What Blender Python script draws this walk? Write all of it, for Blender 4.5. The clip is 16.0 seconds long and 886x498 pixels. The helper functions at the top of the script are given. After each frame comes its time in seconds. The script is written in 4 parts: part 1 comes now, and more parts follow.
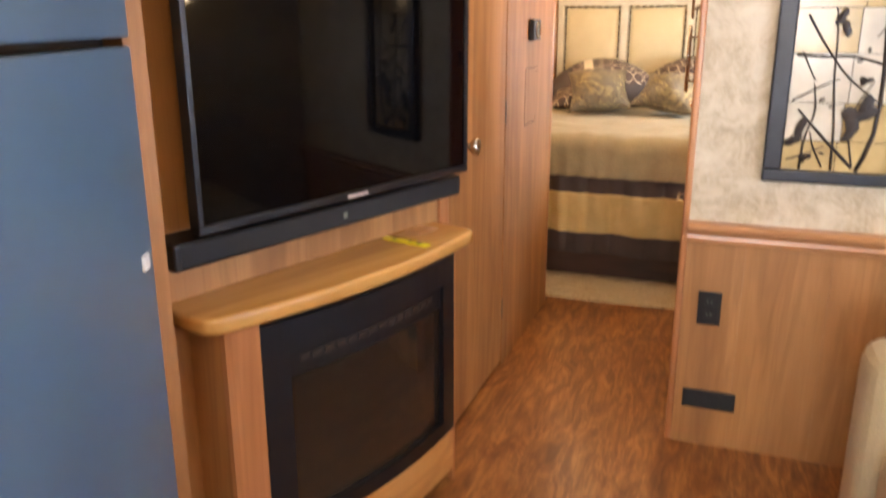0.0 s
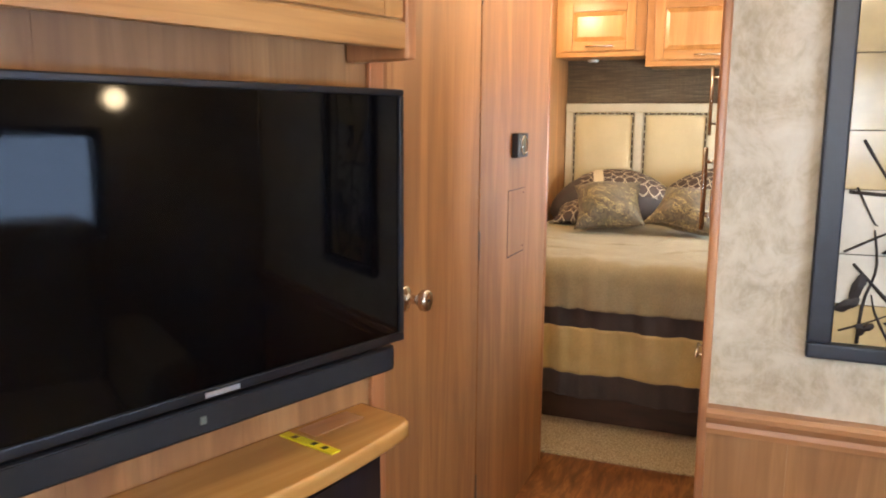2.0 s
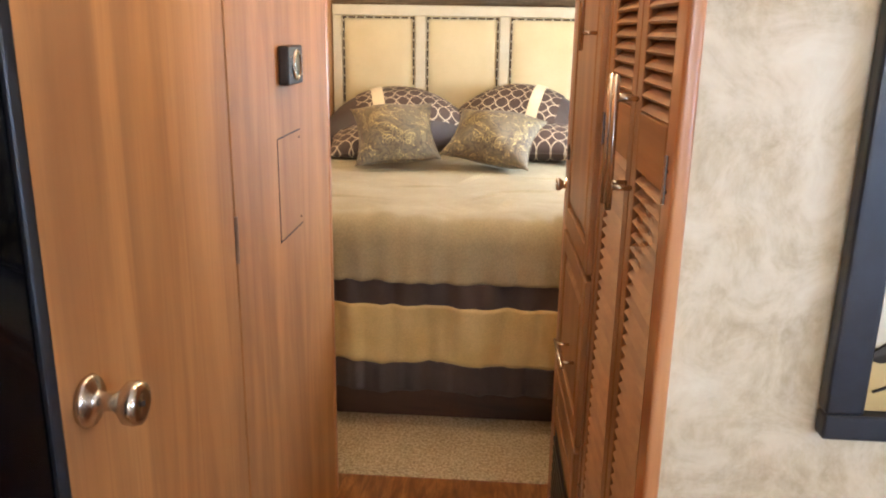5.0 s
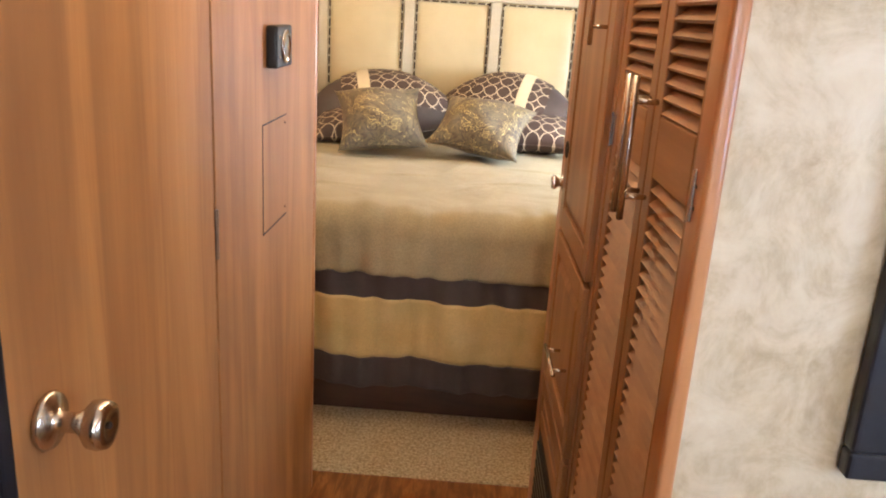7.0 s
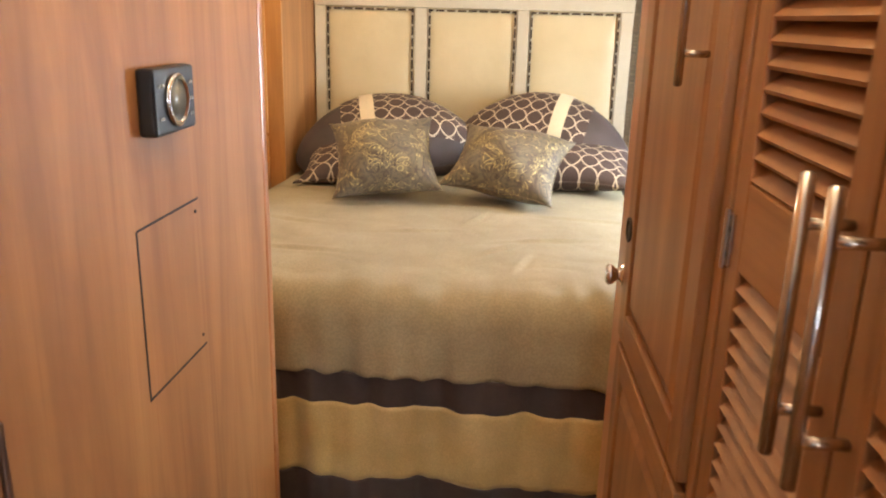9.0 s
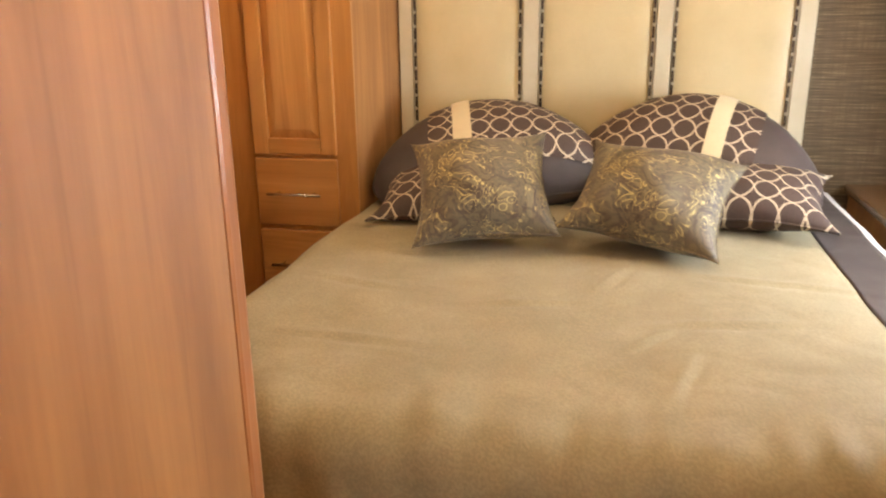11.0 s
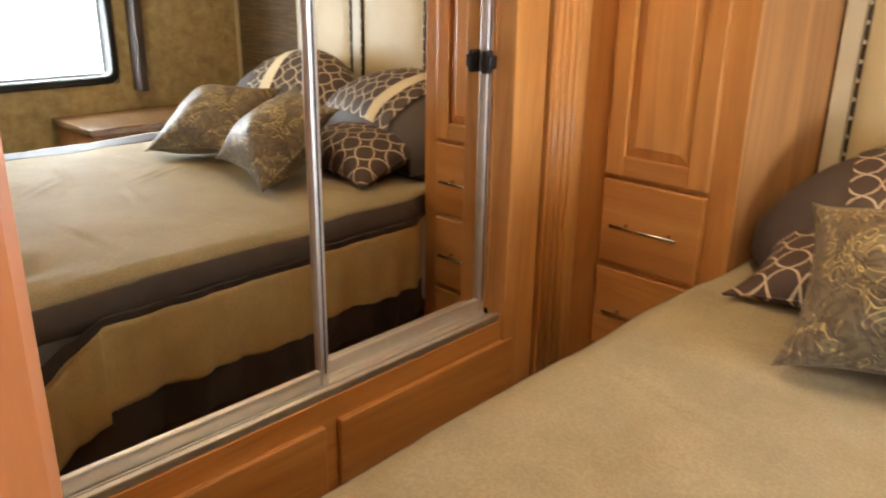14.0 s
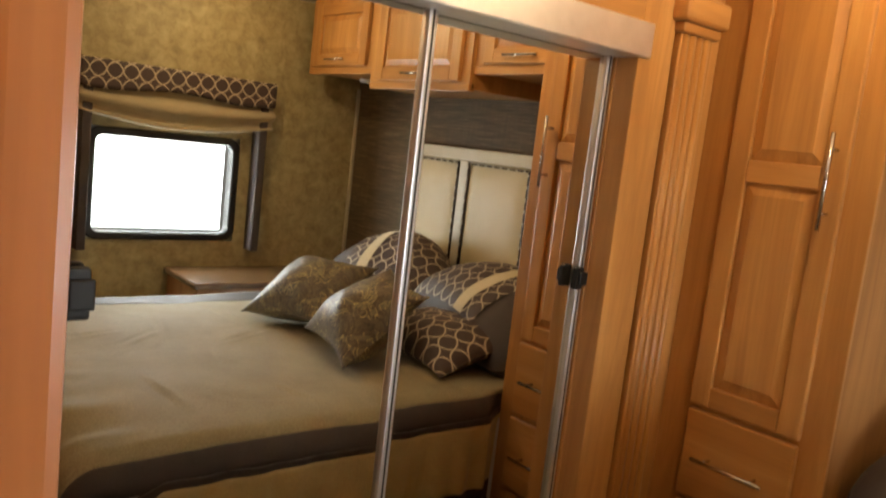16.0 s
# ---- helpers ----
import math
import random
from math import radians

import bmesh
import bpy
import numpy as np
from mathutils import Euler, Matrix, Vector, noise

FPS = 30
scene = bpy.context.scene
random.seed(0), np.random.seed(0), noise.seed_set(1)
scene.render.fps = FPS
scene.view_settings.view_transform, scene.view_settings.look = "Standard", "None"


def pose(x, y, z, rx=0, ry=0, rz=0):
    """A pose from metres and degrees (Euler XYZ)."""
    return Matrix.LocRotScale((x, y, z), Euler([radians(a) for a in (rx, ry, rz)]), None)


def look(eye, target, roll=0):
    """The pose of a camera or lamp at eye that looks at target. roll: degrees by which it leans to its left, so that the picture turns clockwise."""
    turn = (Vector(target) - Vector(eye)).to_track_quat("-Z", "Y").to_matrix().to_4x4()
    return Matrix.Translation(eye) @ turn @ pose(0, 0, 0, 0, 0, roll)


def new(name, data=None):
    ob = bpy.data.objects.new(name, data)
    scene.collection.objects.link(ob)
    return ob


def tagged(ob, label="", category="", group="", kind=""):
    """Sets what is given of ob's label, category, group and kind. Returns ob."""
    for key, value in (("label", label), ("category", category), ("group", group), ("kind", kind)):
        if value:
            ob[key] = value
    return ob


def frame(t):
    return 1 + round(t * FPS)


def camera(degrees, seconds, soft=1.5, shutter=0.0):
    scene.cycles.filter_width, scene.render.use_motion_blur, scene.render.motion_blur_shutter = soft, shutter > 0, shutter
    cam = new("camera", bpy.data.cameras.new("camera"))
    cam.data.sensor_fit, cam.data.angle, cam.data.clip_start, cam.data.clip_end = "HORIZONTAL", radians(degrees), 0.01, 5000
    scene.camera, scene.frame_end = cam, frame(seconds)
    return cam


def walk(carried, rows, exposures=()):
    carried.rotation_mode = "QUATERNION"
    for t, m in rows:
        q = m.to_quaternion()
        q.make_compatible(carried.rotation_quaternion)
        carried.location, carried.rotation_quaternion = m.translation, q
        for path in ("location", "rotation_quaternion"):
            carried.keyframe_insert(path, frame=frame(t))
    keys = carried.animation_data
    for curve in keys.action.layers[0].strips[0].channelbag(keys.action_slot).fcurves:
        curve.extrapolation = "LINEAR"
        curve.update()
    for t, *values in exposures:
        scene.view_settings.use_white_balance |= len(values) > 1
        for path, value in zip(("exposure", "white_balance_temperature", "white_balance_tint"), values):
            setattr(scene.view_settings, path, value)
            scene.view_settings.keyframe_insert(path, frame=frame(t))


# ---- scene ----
cam = camera(58.8, 16.0, 2.0, 0.4)
PATH = [
    (0, (0.106, -0.039, 1.379), (-0.55, 1.768, 0.827), -0.1),
    (0.5, (0.022, 0.131, 1.419), (-0.627, 1.987, 1.052), 1.0),
    (1, (0.016, 0.284, 1.416), (-0.547, 2.175, 1.086), 0.4),
    (1.5, (0.083, 0.483, 1.437), (-0.586, 2.347, 1.155), 0.4),
    (2, (0.094, 0.621, 1.433), (-0.644, 2.452, 1.112), 0.4),
    (2.5, (0.028, 0.826, 1.433), (-0.654, 2.669, 1.066), 1.3),
    (3, (-0.021, 0.993, 1.428), (-0.654, 2.848, 1.032), 1.3),
    (3.5, (-0.008, 1.178, 1.435), (-0.688, 3.012, 1.017), 1.6),
    (4, (-0.005, 1.322, 1.436), (-0.686, 3.141, 0.956), 1.5),
    (4.5, (-0.096, 1.441, 1.431), (-0.637, 3.297, 0.92), 1.3),
    (5, (-0.225, 1.523, 1.434), (-0.358, 3.444, 0.895), 0.9),
    (7.5, (-0.27, 1.69, 1.448), (-0.336, 3.603, 0.867), 3.6),
    (8, (-0.245, 1.893, 1.473), (-0.318, 3.821, 0.945), 2.3),
    (10.5, (-0.305, 2.836, 1.446), (-0.644, 4.702, 0.812), -0.2),
    (11, (-0.341, 3.048, 1.447), (-0.767, 4.91, 0.855), -0.8),
    (11.5, (-0.35, 3.179, 1.441), (-0.902, 4.98, 0.772), 2.3),
    (12, (-0.309, 3.301, 1.46), (-1.19, 5.002, 0.883), 0.4),
    (12.5, (-0.305, 3.381, 1.47), (-1.439, 4.938, 0.932), 0.6),
    (13, (-0.344, 3.505, 1.47), (-1.52, 5.018, 0.898), 1.6),
    (13.5, (-0.405, 3.605, 1.476), (-1.608, 5.058, 0.814), 0.2),
    (14, (-0.428, 3.652, 1.483), (-1.728, 5.018, 0.816), 0.9),
    (14.5, (-0.419, 3.672, 1.487), (-1.88, 4.898, 0.886), 2.7),
    (15, (-0.424, 3.676, 1.501), (-1.93, 4.869, 0.948), 3.9),
    (15.5, (-0.427, 3.669, 1.513), (-1.943, 4.904, 1.095), 5.7),
    (16, (-0.432, 3.669, 1.556), (-1.97, 4.92, 1.296), 6.6),
]
walk(cam, [(t, look(eye, target, roll)) for t, eye, target, roll in PATH], [
    (0, 0.38, 7500, 16), (1, 0.28, 7300, 15), (2, 0.12, 6700, 10), (3, 0.18, 6500, 10), (4.5, 0.2, 6600, 10), (5, 0.28, 6600, 10), (8, 0.2, 6800, 12), (10.5, -0.15, 6900, 12),
    (11, -0.1, 7400, 13), (11.5, -0.1, 7500, 13), (12.5, 0.1, 6900, 12), (13, 0.2, 6900, 11), (13.5, 0.28, 6400, 8), (14, -0.08, 7000, 11), (14.5, -0.25, 7500, 13), (15.5, -0.35, 7800, 13), (16, -0.95, 7800, 11)])

# ---- light ----
world = bpy.data.worlds.new("sky")
scene.world = world
world.use_nodes = True
wn = world.node_tree
sky = wn.nodes.new("ShaderNodeTexSky")
sky.sky_type, sky.sun_disc = "NISHITA", False
sky.sun_elevation, sky.sun_rotation = radians(48), radians(120)
wn.links.new(sky.outputs[0], wn.nodes["Background"].inputs[0])
wn.nodes["Background"].inputs[1].default_value = 0.12
sun = new("sun", bpy.data.lights.new("sun", "SUN"))
sun.data.energy, sun.data.angle, sun.data.color = 2.0, radians(0.5), (1, 0.95, 0.88)
sun.matrix_world = look((3, -6, 9), (0, 0, 0))
WARM = (1.0, 0.77, 0.49)


def lamp_disc(x, y, z, watts, colour=WARM):
    data = bpy.data.lights.new("lamp_light", "POINT")
    data.shadow_soft_size, data.energy, data.color = 0.04, watts, colour
    ob = new("lamp_light", data)
    ob.matrix_world = pose(x, y, z)


def window_light(x, y, z, wide, high, yaw, watts, colour=(0.72, 0.85, 1.0)):
    data = bpy.data.lights.new("window_light", "AREA")
    data.shape, data.size, data.size_y, data.energy, data.color = "RECTANGLE", wide, high, watts, colour
    ob = new("window_light", data)
    ob.matrix_world = pose(x, y, z, 90, 0, yaw)


CEIL = 2.19
# lounge lamps and the one over the bed foot are added as fill
LAMPS = [(-0.28, 2.85, 10), (0.60, 0.8, 10), (0.45, -0.4, 19), (-0.1, -1.6, 12), (-1.05, 5.06, 15), (0.30, 5.0, 17), (-0.06, 3.66, 15)]
lamp_disc(1.20, 1.91, 1.51, 5)
for lx, ly, lw in LAMPS:
    lamp_disc(lx, ly, CEIL - 0.07, lw)
window_light(0.90, 4.95, 1.22, 0.62, 0.42, 90, 22)
window_light(1.36, 1.12, 1.18, 1.42, 0.38, 90, 20, (0.42, 0.62, 1.0))
# unseen rear window, added to fill wainscot and floor from behind
window_light(0.3, -2.44, 1.45, 1.3, 0.7, 0, 40)


# ---- materials ----
def mat(name, rough=0.5, metal=0.0, colour=(0.5, 0.5, 0.5)):
    m = bpy.data.materials.new(name)
    m.use_nodes = True
    b = m.node_tree.nodes["Principled BSDF"]
    b.inputs["Roughness"].default_value, b.inputs["Metallic"].default_value = rough, metal
    b.inputs["Base Color"].default_value = (*colour, 1)
    return m


def node(m, kind, **values):
    n = m.node_tree.nodes.new(kind)
    for k, v in values.items():
        n.inputs[k.replace("_", " ")].default_value = v
    return n


def wire(m, a, b):
    m.node_tree.links.new(a, b)


def coords(m, scale, kind="Object"):
    tc = m.node_tree.nodes.new("ShaderNodeTexCoord")
    mp = m.node_tree.nodes.new("ShaderNodeMapping")
    mp.inputs["Scale"].default_value = scale
    wire(m, tc.outputs[kind], mp.inputs[0])
    return mp.outputs[0]


def ramp(m, fac, stops):
    r = m.node_tree.nodes.new("ShaderNodeValToRGB")
    el = r.color_ramp.elements
    while len(el) < len(stops):
        el.new(0.5)
    for e, (p, c) in zip(el, stops):
        e.position, e.color = p, (*c, 1)
    wire(m, fac, r.inputs[0])
    return r.outputs[0]


def mix(m, fac, a, b, mode="MIX"):
    n = m.node_tree.nodes.new("ShaderNodeMix")
    n.data_type, n.blend_type = "RGBA", mode
    for sock, v in ((n.inputs[0], fac), (n.inputs[6], a), (n.inputs[7], b)):
        if isinstance(v, (float, int)):
            sock.default_value = v
        elif isinstance(v, tuple):
            sock.default_value = (*v, 1)
        else:
            wire(m, v, sock)
    return n.outputs[2]


def bump(m, height, strength, distance=0.002):
    n = node(m, "ShaderNodeBump", Strength=strength, Distance=distance)
    wire(m, height, n.inputs["Height"])
    wire(m, n.outputs[0], m.node_tree.nodes["Principled BSDF"].inputs["Normal"])


def base(m, colour):
    wire(m, colour, m.node_tree.nodes["Principled BSDF"].inputs["Base Color"])


def noise_tex(m, vec, scale, detail=4.0, distortion=0.0, rough=0.55):
    n = node(m, "ShaderNodeTexNoise", Scale=scale, Detail=detail, Distortion=distortion, Roughness=rough)
    wire(m, vec, n.inputs["Vector"])
    return n.outputs["Fac"]


def wood(name, dark, mid, light, along="z", rough=0.32, seed=0.0, planks=0.0, coat=0.15):
    """Grain drawn out along one axis, wide tone bands, fine pores."""
    m = mat(name, rough)
    long = {"x": (0.9, 9, 9), "y": (9, 0.9, 9), "z": (9, 9, 0.9)}[along]
    fine = {"x": (5, 160, 160), "y": (160, 5, 160), "z": (160, 160, 5)}[along]
    v = coords(m, long)
    if seed:
        info = m.node_tree.nodes.new("ShaderNodeObjectInfo")
        add = m.node_tree.nodes.new("ShaderNodeVectorMath")
        add.operation = "ADD"
        mul = m.node_tree.nodes.new("ShaderNodeMath")
        mul.operation = "MULTIPLY"
        mul.inputs[1].default_value = 37.0
        wire(m, info.outputs["Random"], mul.inputs[0])
        wire(m, v, add.inputs[0])
        wire(m, mul.outputs[0], add.inputs[1])
        v = add.outputs[0]
    broad = noise_tex(m, v, 1.0, 6, 1.2)
    pores = noise_tex(m, coords(m, fine), 1.0, 3)
    col = ramp(m, broad, [(0.28, dark), (0.5, mid), (0.72, light)])
    col = mix(m, ramp(m, pores, [(0.40, (0.22, 0.22, 0.22)), (0.6, (0, 0, 0))]), col, mix(m, 0.6, col, dark))
    streak = noise_tex(m, coords(m, {"x": (1.1, 34, 34), "y": (34, 1.1, 34), "z": (34, 34, 1.1)}[along]), 1.0, 5, 1.6)
    col = mix(m, ramp(m, streak, [(0.56, (0, 0, 0)), (0.70, (0.42, 0.42, 0.42))]), col, dark)
    figure = noise_tex(m, coords(m, {"x": (0.45, 4.5, 4.5), "y": (4.5, 0.45, 4.5), "z": (4.5, 4.5, 0.45)}[along]), 1.0, 5, 2.0)
    col = mix(m, ramp(m, figure, [(0.50, (0, 0, 0)), (0.59, (0.50, 0.50, 0.50)), (0.66, (0.06, 0.06, 0.06))]), col, dark)
    if planks:
        w = node(m, "ShaderNodeTexNoise", Scale=1.0, Detail=0.0)
        s2 = {"x": (0.01, planks, planks), "z": (planks, planks, 0.01), "y": (planks, 0.01, planks)}[along]
        wire(m, coords(m, s2), w.inputs["Vector"])
        col = mix(m, ramp(m, w.outputs["Fac"], [(0.40, (0.30, 0.30, 0.30)), (0.56, (0, 0, 0))]), col, dark)
    base(m, col)
    bump(m, pores, 0.06, 0.0006)
    b = m.node_tree.nodes["Principled BSDF"]
    b.inputs["Coat Weight"].default_value, b.inputs["Coat Roughness"].default_value = coat, 0.18
    return m


MAPLE = wood("maple", (0.36, 0.155, 0.045), (0.52, 0.245, 0.075), (0.62, 0.32, 0.11), "z", 0.34, 1.0)
MAPLE_X = wood("maple_across", (0.36, 0.155, 0.045), (0.52, 0.245, 0.075), (0.62, 0.32, 0.11), "x", 0.34, 1.0)
SHELF = wood("shelf_maple", (0.42, 0.20, 0.055), (0.55, 0.28, 0.08), (0.62, 0.34, 0.11), "x", 0.24, 0.0, 0.0, 0.4)
LAMINATE = wood("wall_laminate", (0.27, 0.115, 0.039), (0.43, 0.20, 0.067), (0.52, 0.258, 0.093), "z", 0.56, 0.0, 6.0, 0.0)
TRIMWOOD = wood("trim_cherry", (0.32, 0.12, 0.045), (0.46, 0.19, 0.075), (0.56, 0.26, 0.11), "z", 0.3, 1.0)
TRIM_X = wood("trim_cherry_across", (0.34, 0.14, 0.055), (0.50, 0.225, 0.09), (0.58, 0.29, 0.13), "x", 0.3, 1.0)
LOUVER = wood("louver_cherry", (0.21, 0.09, 0.033), (0.32, 0.155, 0.06), (0.41, 0.21, 0.088), "x", 0.48, 1.0, 0.0, 0.0)
LOUVER_Z = wood("louver_stile", (0.21, 0.09, 0.033), (0.33, 0.16, 0.062), (0.42, 0.215, 0.09), "z", 0.42, 1.0, 0.0, 0.05)

TABLETOP = wood("table_top_walnut", (0.12, 0.062, 0.03), (0.20, 0.11, 0.055), (0.28, 0.165, 0.085), "x", 0.22, 0.0, 0.0, 0.5)

FLOOR = mat("vinyl_wood_floor", 0.28)
fv = coords(FLOOR, (7, 1.6, 1))
fa = noise_tex(FLOOR, fv, 1.6, 7, 2.2, 0.65)
fb = noise_tex(FLOOR, coords(FLOOR, (60, 8, 1)), 1.0, 5, 0.6)
fc = ramp(FLOOR, fa, [(0.30, (0.10, 0.034, 0.011)), (0.46, (0.25, 0.095, 0.030)), (0.58, (0.38, 0.165, 0.055)), (0.72, (0.48, 0.23, 0.085))])
fc = mix(FLOOR, ramp(FLOOR, fb, [(0.4, (0.55, 0.55, 0.55)), (0.58, (0, 0, 0))]), fc, (0.12, 0.042, 0.014))
base(FLOOR, fc)
bump(FLOOR, fb, 0.15, 0.001)

CARPET = mat("carpet", 0.95)
ca = noise_tex(CARPET, coords(CARPET, (1, 1, 1)), 110, 3)
cb = noise_tex(CARPET, coords(CARPET, (1, 1, 1)), 9, 4)
cc = ramp(CARPET, ca, [(0.34, (0.28, 0.20, 0.11)), (0.52, (0.58, 0.46, 0.28)), (0.68, (0.78, 0.66, 0.46))])
base(CARPET, mix(CARPET, 0.25, cc, ramp(CARPET, cb, [(0.3, (0.25, 0.18, 0.1)), (0.7, (0.5, 0.4, 0.26))])))
bump(CARPET, ca, 0.9, 0.008)

PAPER = mat("mottled_wallpaper", 0.62)
pv = coords(PAPER, (1, 1, 1))
pa = noise_tex(PAPER, pv, 9, 6, 0.8, 0.66)
pb = noise_tex(PAPER, coords(PAPER, (1.6, 1.6, 1)), 38, 4, 0.2)
pc = ramp(PAPER, pa, [(0.36, (0.44, 0.345, 0.215)), (0.46, (0.53, 0.432, 0.285)), (0.56, (0.63, 0.53, 0.375)), (0.70, (0.70, 0.615, 0.465))])
pc = mix(PAPER, ramp(PAPER, pb, [(0.42, (0, 0, 0)), (0.66, (0.4, 0.4, 0.4))]), pc, (0.70, 0.62, 0.475))
base(PAPER, pc)
bump(PAPER, pb, 0.15, 0.001)

OLIVE = mat("olive_wallpaper", 0.6)
oa = noise_tex(OLIVE, coords(OLIVE, (1, 1, 1)), 16, 6, 0.3, 0.65)
base(OLIVE, ramp(OLIVE, oa, [(0.3, (0.25, 0.195, 0.095)), (0.5, (0.38, 0.31, 0.16)), (0.72, (0.52, 0.44, 0.25))]))
bump(OLIVE, oa, 0.12, 0.001)

WOVEN = mat("woven_grass_paper", 0.75)
wa = noise_tex(WOVEN, coords(WOVEN, (7, 7, 190)), 1.0, 4, 0.3)
wb = noise_tex(WOVEN, coords(WOVEN, (160, 160, 9)), 1.0, 2)
wc = ramp(WOVEN, wa, [(0.3, (0.055, 0.036, 0.018)), (0.52, (0.125, 0.085, 0.045)), (0.72, (0.22, 0.16, 0.09))])
base(WOVEN, mix(WOVEN, ramp(WOVEN, wb, [(0.4, (0.4, 0.4, 0.4)), (0.6, (0, 0, 0))]), wc, (0.07, 0.045, 0.022)))
bump(WOVEN, wa, 0.5, 0.002)

CEILING = mat("ceiling_panel", 0.7)
base(CEILING, ramp(CEILING, noise_tex(CEILING, coords(CEILING, (1, 1, 1)), 60, 3), [(0.3, (0.68, 0.65, 0.58)), (0.7, (0.78, 0.75, 0.68))]))


def cloth(name, lo, hi, weave=420.0, rough=0.85, sheen=0.25, blotch=7.0, strength=0.25):
    m = mat(name, rough)
    a = noise_tex(m, coords(m, (1, 1, 1)), blotch, 4)
    b = noise_tex(m, coords(m, (weave, weave, weave)), 1.0, 2)
    c = ramp(m, a, [(0.3, lo), (0.7, hi)])
    base(m, mix(m, ramp(m, b, [(0.4, (0.30, 0.30, 0.30)), (0.62, (0, 0, 0))]), c, tuple(v * 0.5 for v in lo)))
    bump(m, b, strength, 0.0012)
    m.node_tree.nodes["Principled BSDF"].inputs["Sheen Weight"].default_value = sheen
    return m


SPREAD = cloth("comforter_tan", (0.305, 0.255, 0.15), (0.39, 0.33, 0.205), 190, 0.78, 0.08, 7.0, 0.5)
BROWN = cloth("comforter_brown", (0.050, 0.036, 0.034), (0.078, 0.058, 0.054), 350, 0.62, 0.04)
GOLD = cloth("comforter_gold", (0.56, 0.405, 0.16), (0.69, 0.525, 0.24), 300, 0.36, 0.08)
SHEET = cloth("white_sheet", (0.70, 0.69, 0.68), (0.80, 0.79, 0.78))
CREAM = cloth("headboard_vinyl", (0.56, 0.45, 0.255), (0.64, 0.53, 0.32), 700, 0.45, 0.1, 5, 0.1)
CREAMFRAME = cloth("headboard_frame_vinyl", (0.54, 0.48, 0.34), (0.61, 0.55, 0.41), 700, 0.42, 0.1, 9, 0.1)
STRAP = cloth("cream_ribbon", (0.66, 0.56, 0.36), (0.74, 0.64, 0.44))
SOFA = cloth("sofa_vinyl", (0.50, 0.40, 0.24), (0.60, 0.50, 0.33), 300, 0.4, 0.1, 6, 0.15)
LINEN = cloth("valance_linen", (0.38, 0.31, 0.19), (0.47, 0.39, 0.25))


def math_node(m, op, a, b=None):
    n = m.node_tree.nodes.new("ShaderNodeMath")
    n.operation = op
    for sock, v in zip(n.inputs, (a, b)):
        if isinstance(v, (int, float)):
            sock.default_value = v
        elif v is not None:
            wire(m, v, sock)
    return n.outputs[0]


def trellis(name, k=62.0):
    """Dark brown cloth with a cream ogee lattice woven in."""
    m = mat(name, 0.6)
    sep = m.node_tree.nodes.new("ShaderNodeSeparateXYZ")
    wire(m, coords(m, (k, k, k)), sep.inputs[0])
    x, y = sep.outputs[0], math_node(m, "MULTIPLY", sep.outputs[1], 1.0)
    a, b = math_node(m, "ADD", x, y), math_node(m, "SUBTRACT", x, y)
    sa, sb = math_node(m, "SINE", a), math_node(m, "SINE", b)
    la = math_node(m, "ABSOLUTE", math_node(m, "ADD", sa, math_node(m, "MULTIPLY", sb, 0.42)))
    lb = math_node(m, "ABSOLUTE", math_node(m, "ADD", sb, math_node(m, "MULTIPLY", sa, 0.42)))
    line = math_node(m, "LESS_THAN", math_node(m, "MINIMUM", la, lb), 0.17)
    weave = noise_tex(m, coords(m, (500, 500, 500)), 1.0, 2)
    base(m, mix(m, line, ramp(m, weave, [(0.3, (0.040, 0.022, 0.018)), (0.7, (0.075, 0.045, 0.038))]), ramp(m, weave, [(0.3, (0.42, 0.34, 0.24)), (0.7, (0.60, 0.50, 0.37))])))
    bump(m, weave, 0.25, 0.001)
    return m


TRELLIS = trellis("trellis_cloth", 46.0)
PAISLEY = mat("paisley_brocade", 0.5)
qp = coords(PAISLEY, (1, 1, 1))
warp = node(PAISLEY, "ShaderNodeTexNoise", Scale=6.0, Detail=2.0)
wire(PAISLEY, qp, warp.inputs["Vector"])
bent = PAISLEY.node_tree.nodes.new("ShaderNodeVectorMath")
bent.operation = "MULTIPLY_ADD"
bent.inputs[1].default_value = (0.16, 0.16, 0.16)
wire(PAISLEY, warp.outputs["Color"], bent.inputs[0])
wire(PAISLEY, qp, bent.inputs[2])
qa = noise_tex(PAISLEY, qp, 7, 3, 3.0)
qb = noise_tex(PAISLEY, qp, 3.2, 2, 0.6)
qw = node(PAISLEY, "ShaderNodeTexVoronoi", Scale=13.0)
qv = node(PAISLEY, "ShaderNodeTexVoronoi", Scale=62.0)
qe = node(PAISLEY, "ShaderNodeTexVoronoi", Scale=34.0)
for tex in (qw, qv, qe):
    wire(PAISLEY, bent.outputs[0], tex.inputs["Vector"])
qc = ramp(PAISLEY, qa, [(0.32, (0.045, 0.030, 0.022)), (0.42, (0.150, 0.116, 0.062)), (0.50, (0.070, 0.047, 0.032)), (0.58, (0.215, 0.172, 0.092)), (0.70, (0.105, 0.088, 0.062))])
drops = math_node(PAISLEY, "SINE", math_node(PAISLEY, "MULTIPLY", qw.outputs["Distance"], 24.0))
qc = mix(PAISLEY, ramp(PAISLEY, drops, [(0.60, (0, 0, 0)), (0.85, (0.55, 0.55, 0.55))]), qc, (0.036, 0.021, 0.017))
scroll = math_node(PAISLEY, "SINE", math_node(PAISLEY, "MULTIPLY", qe.outputs["Distance"], 17.0))
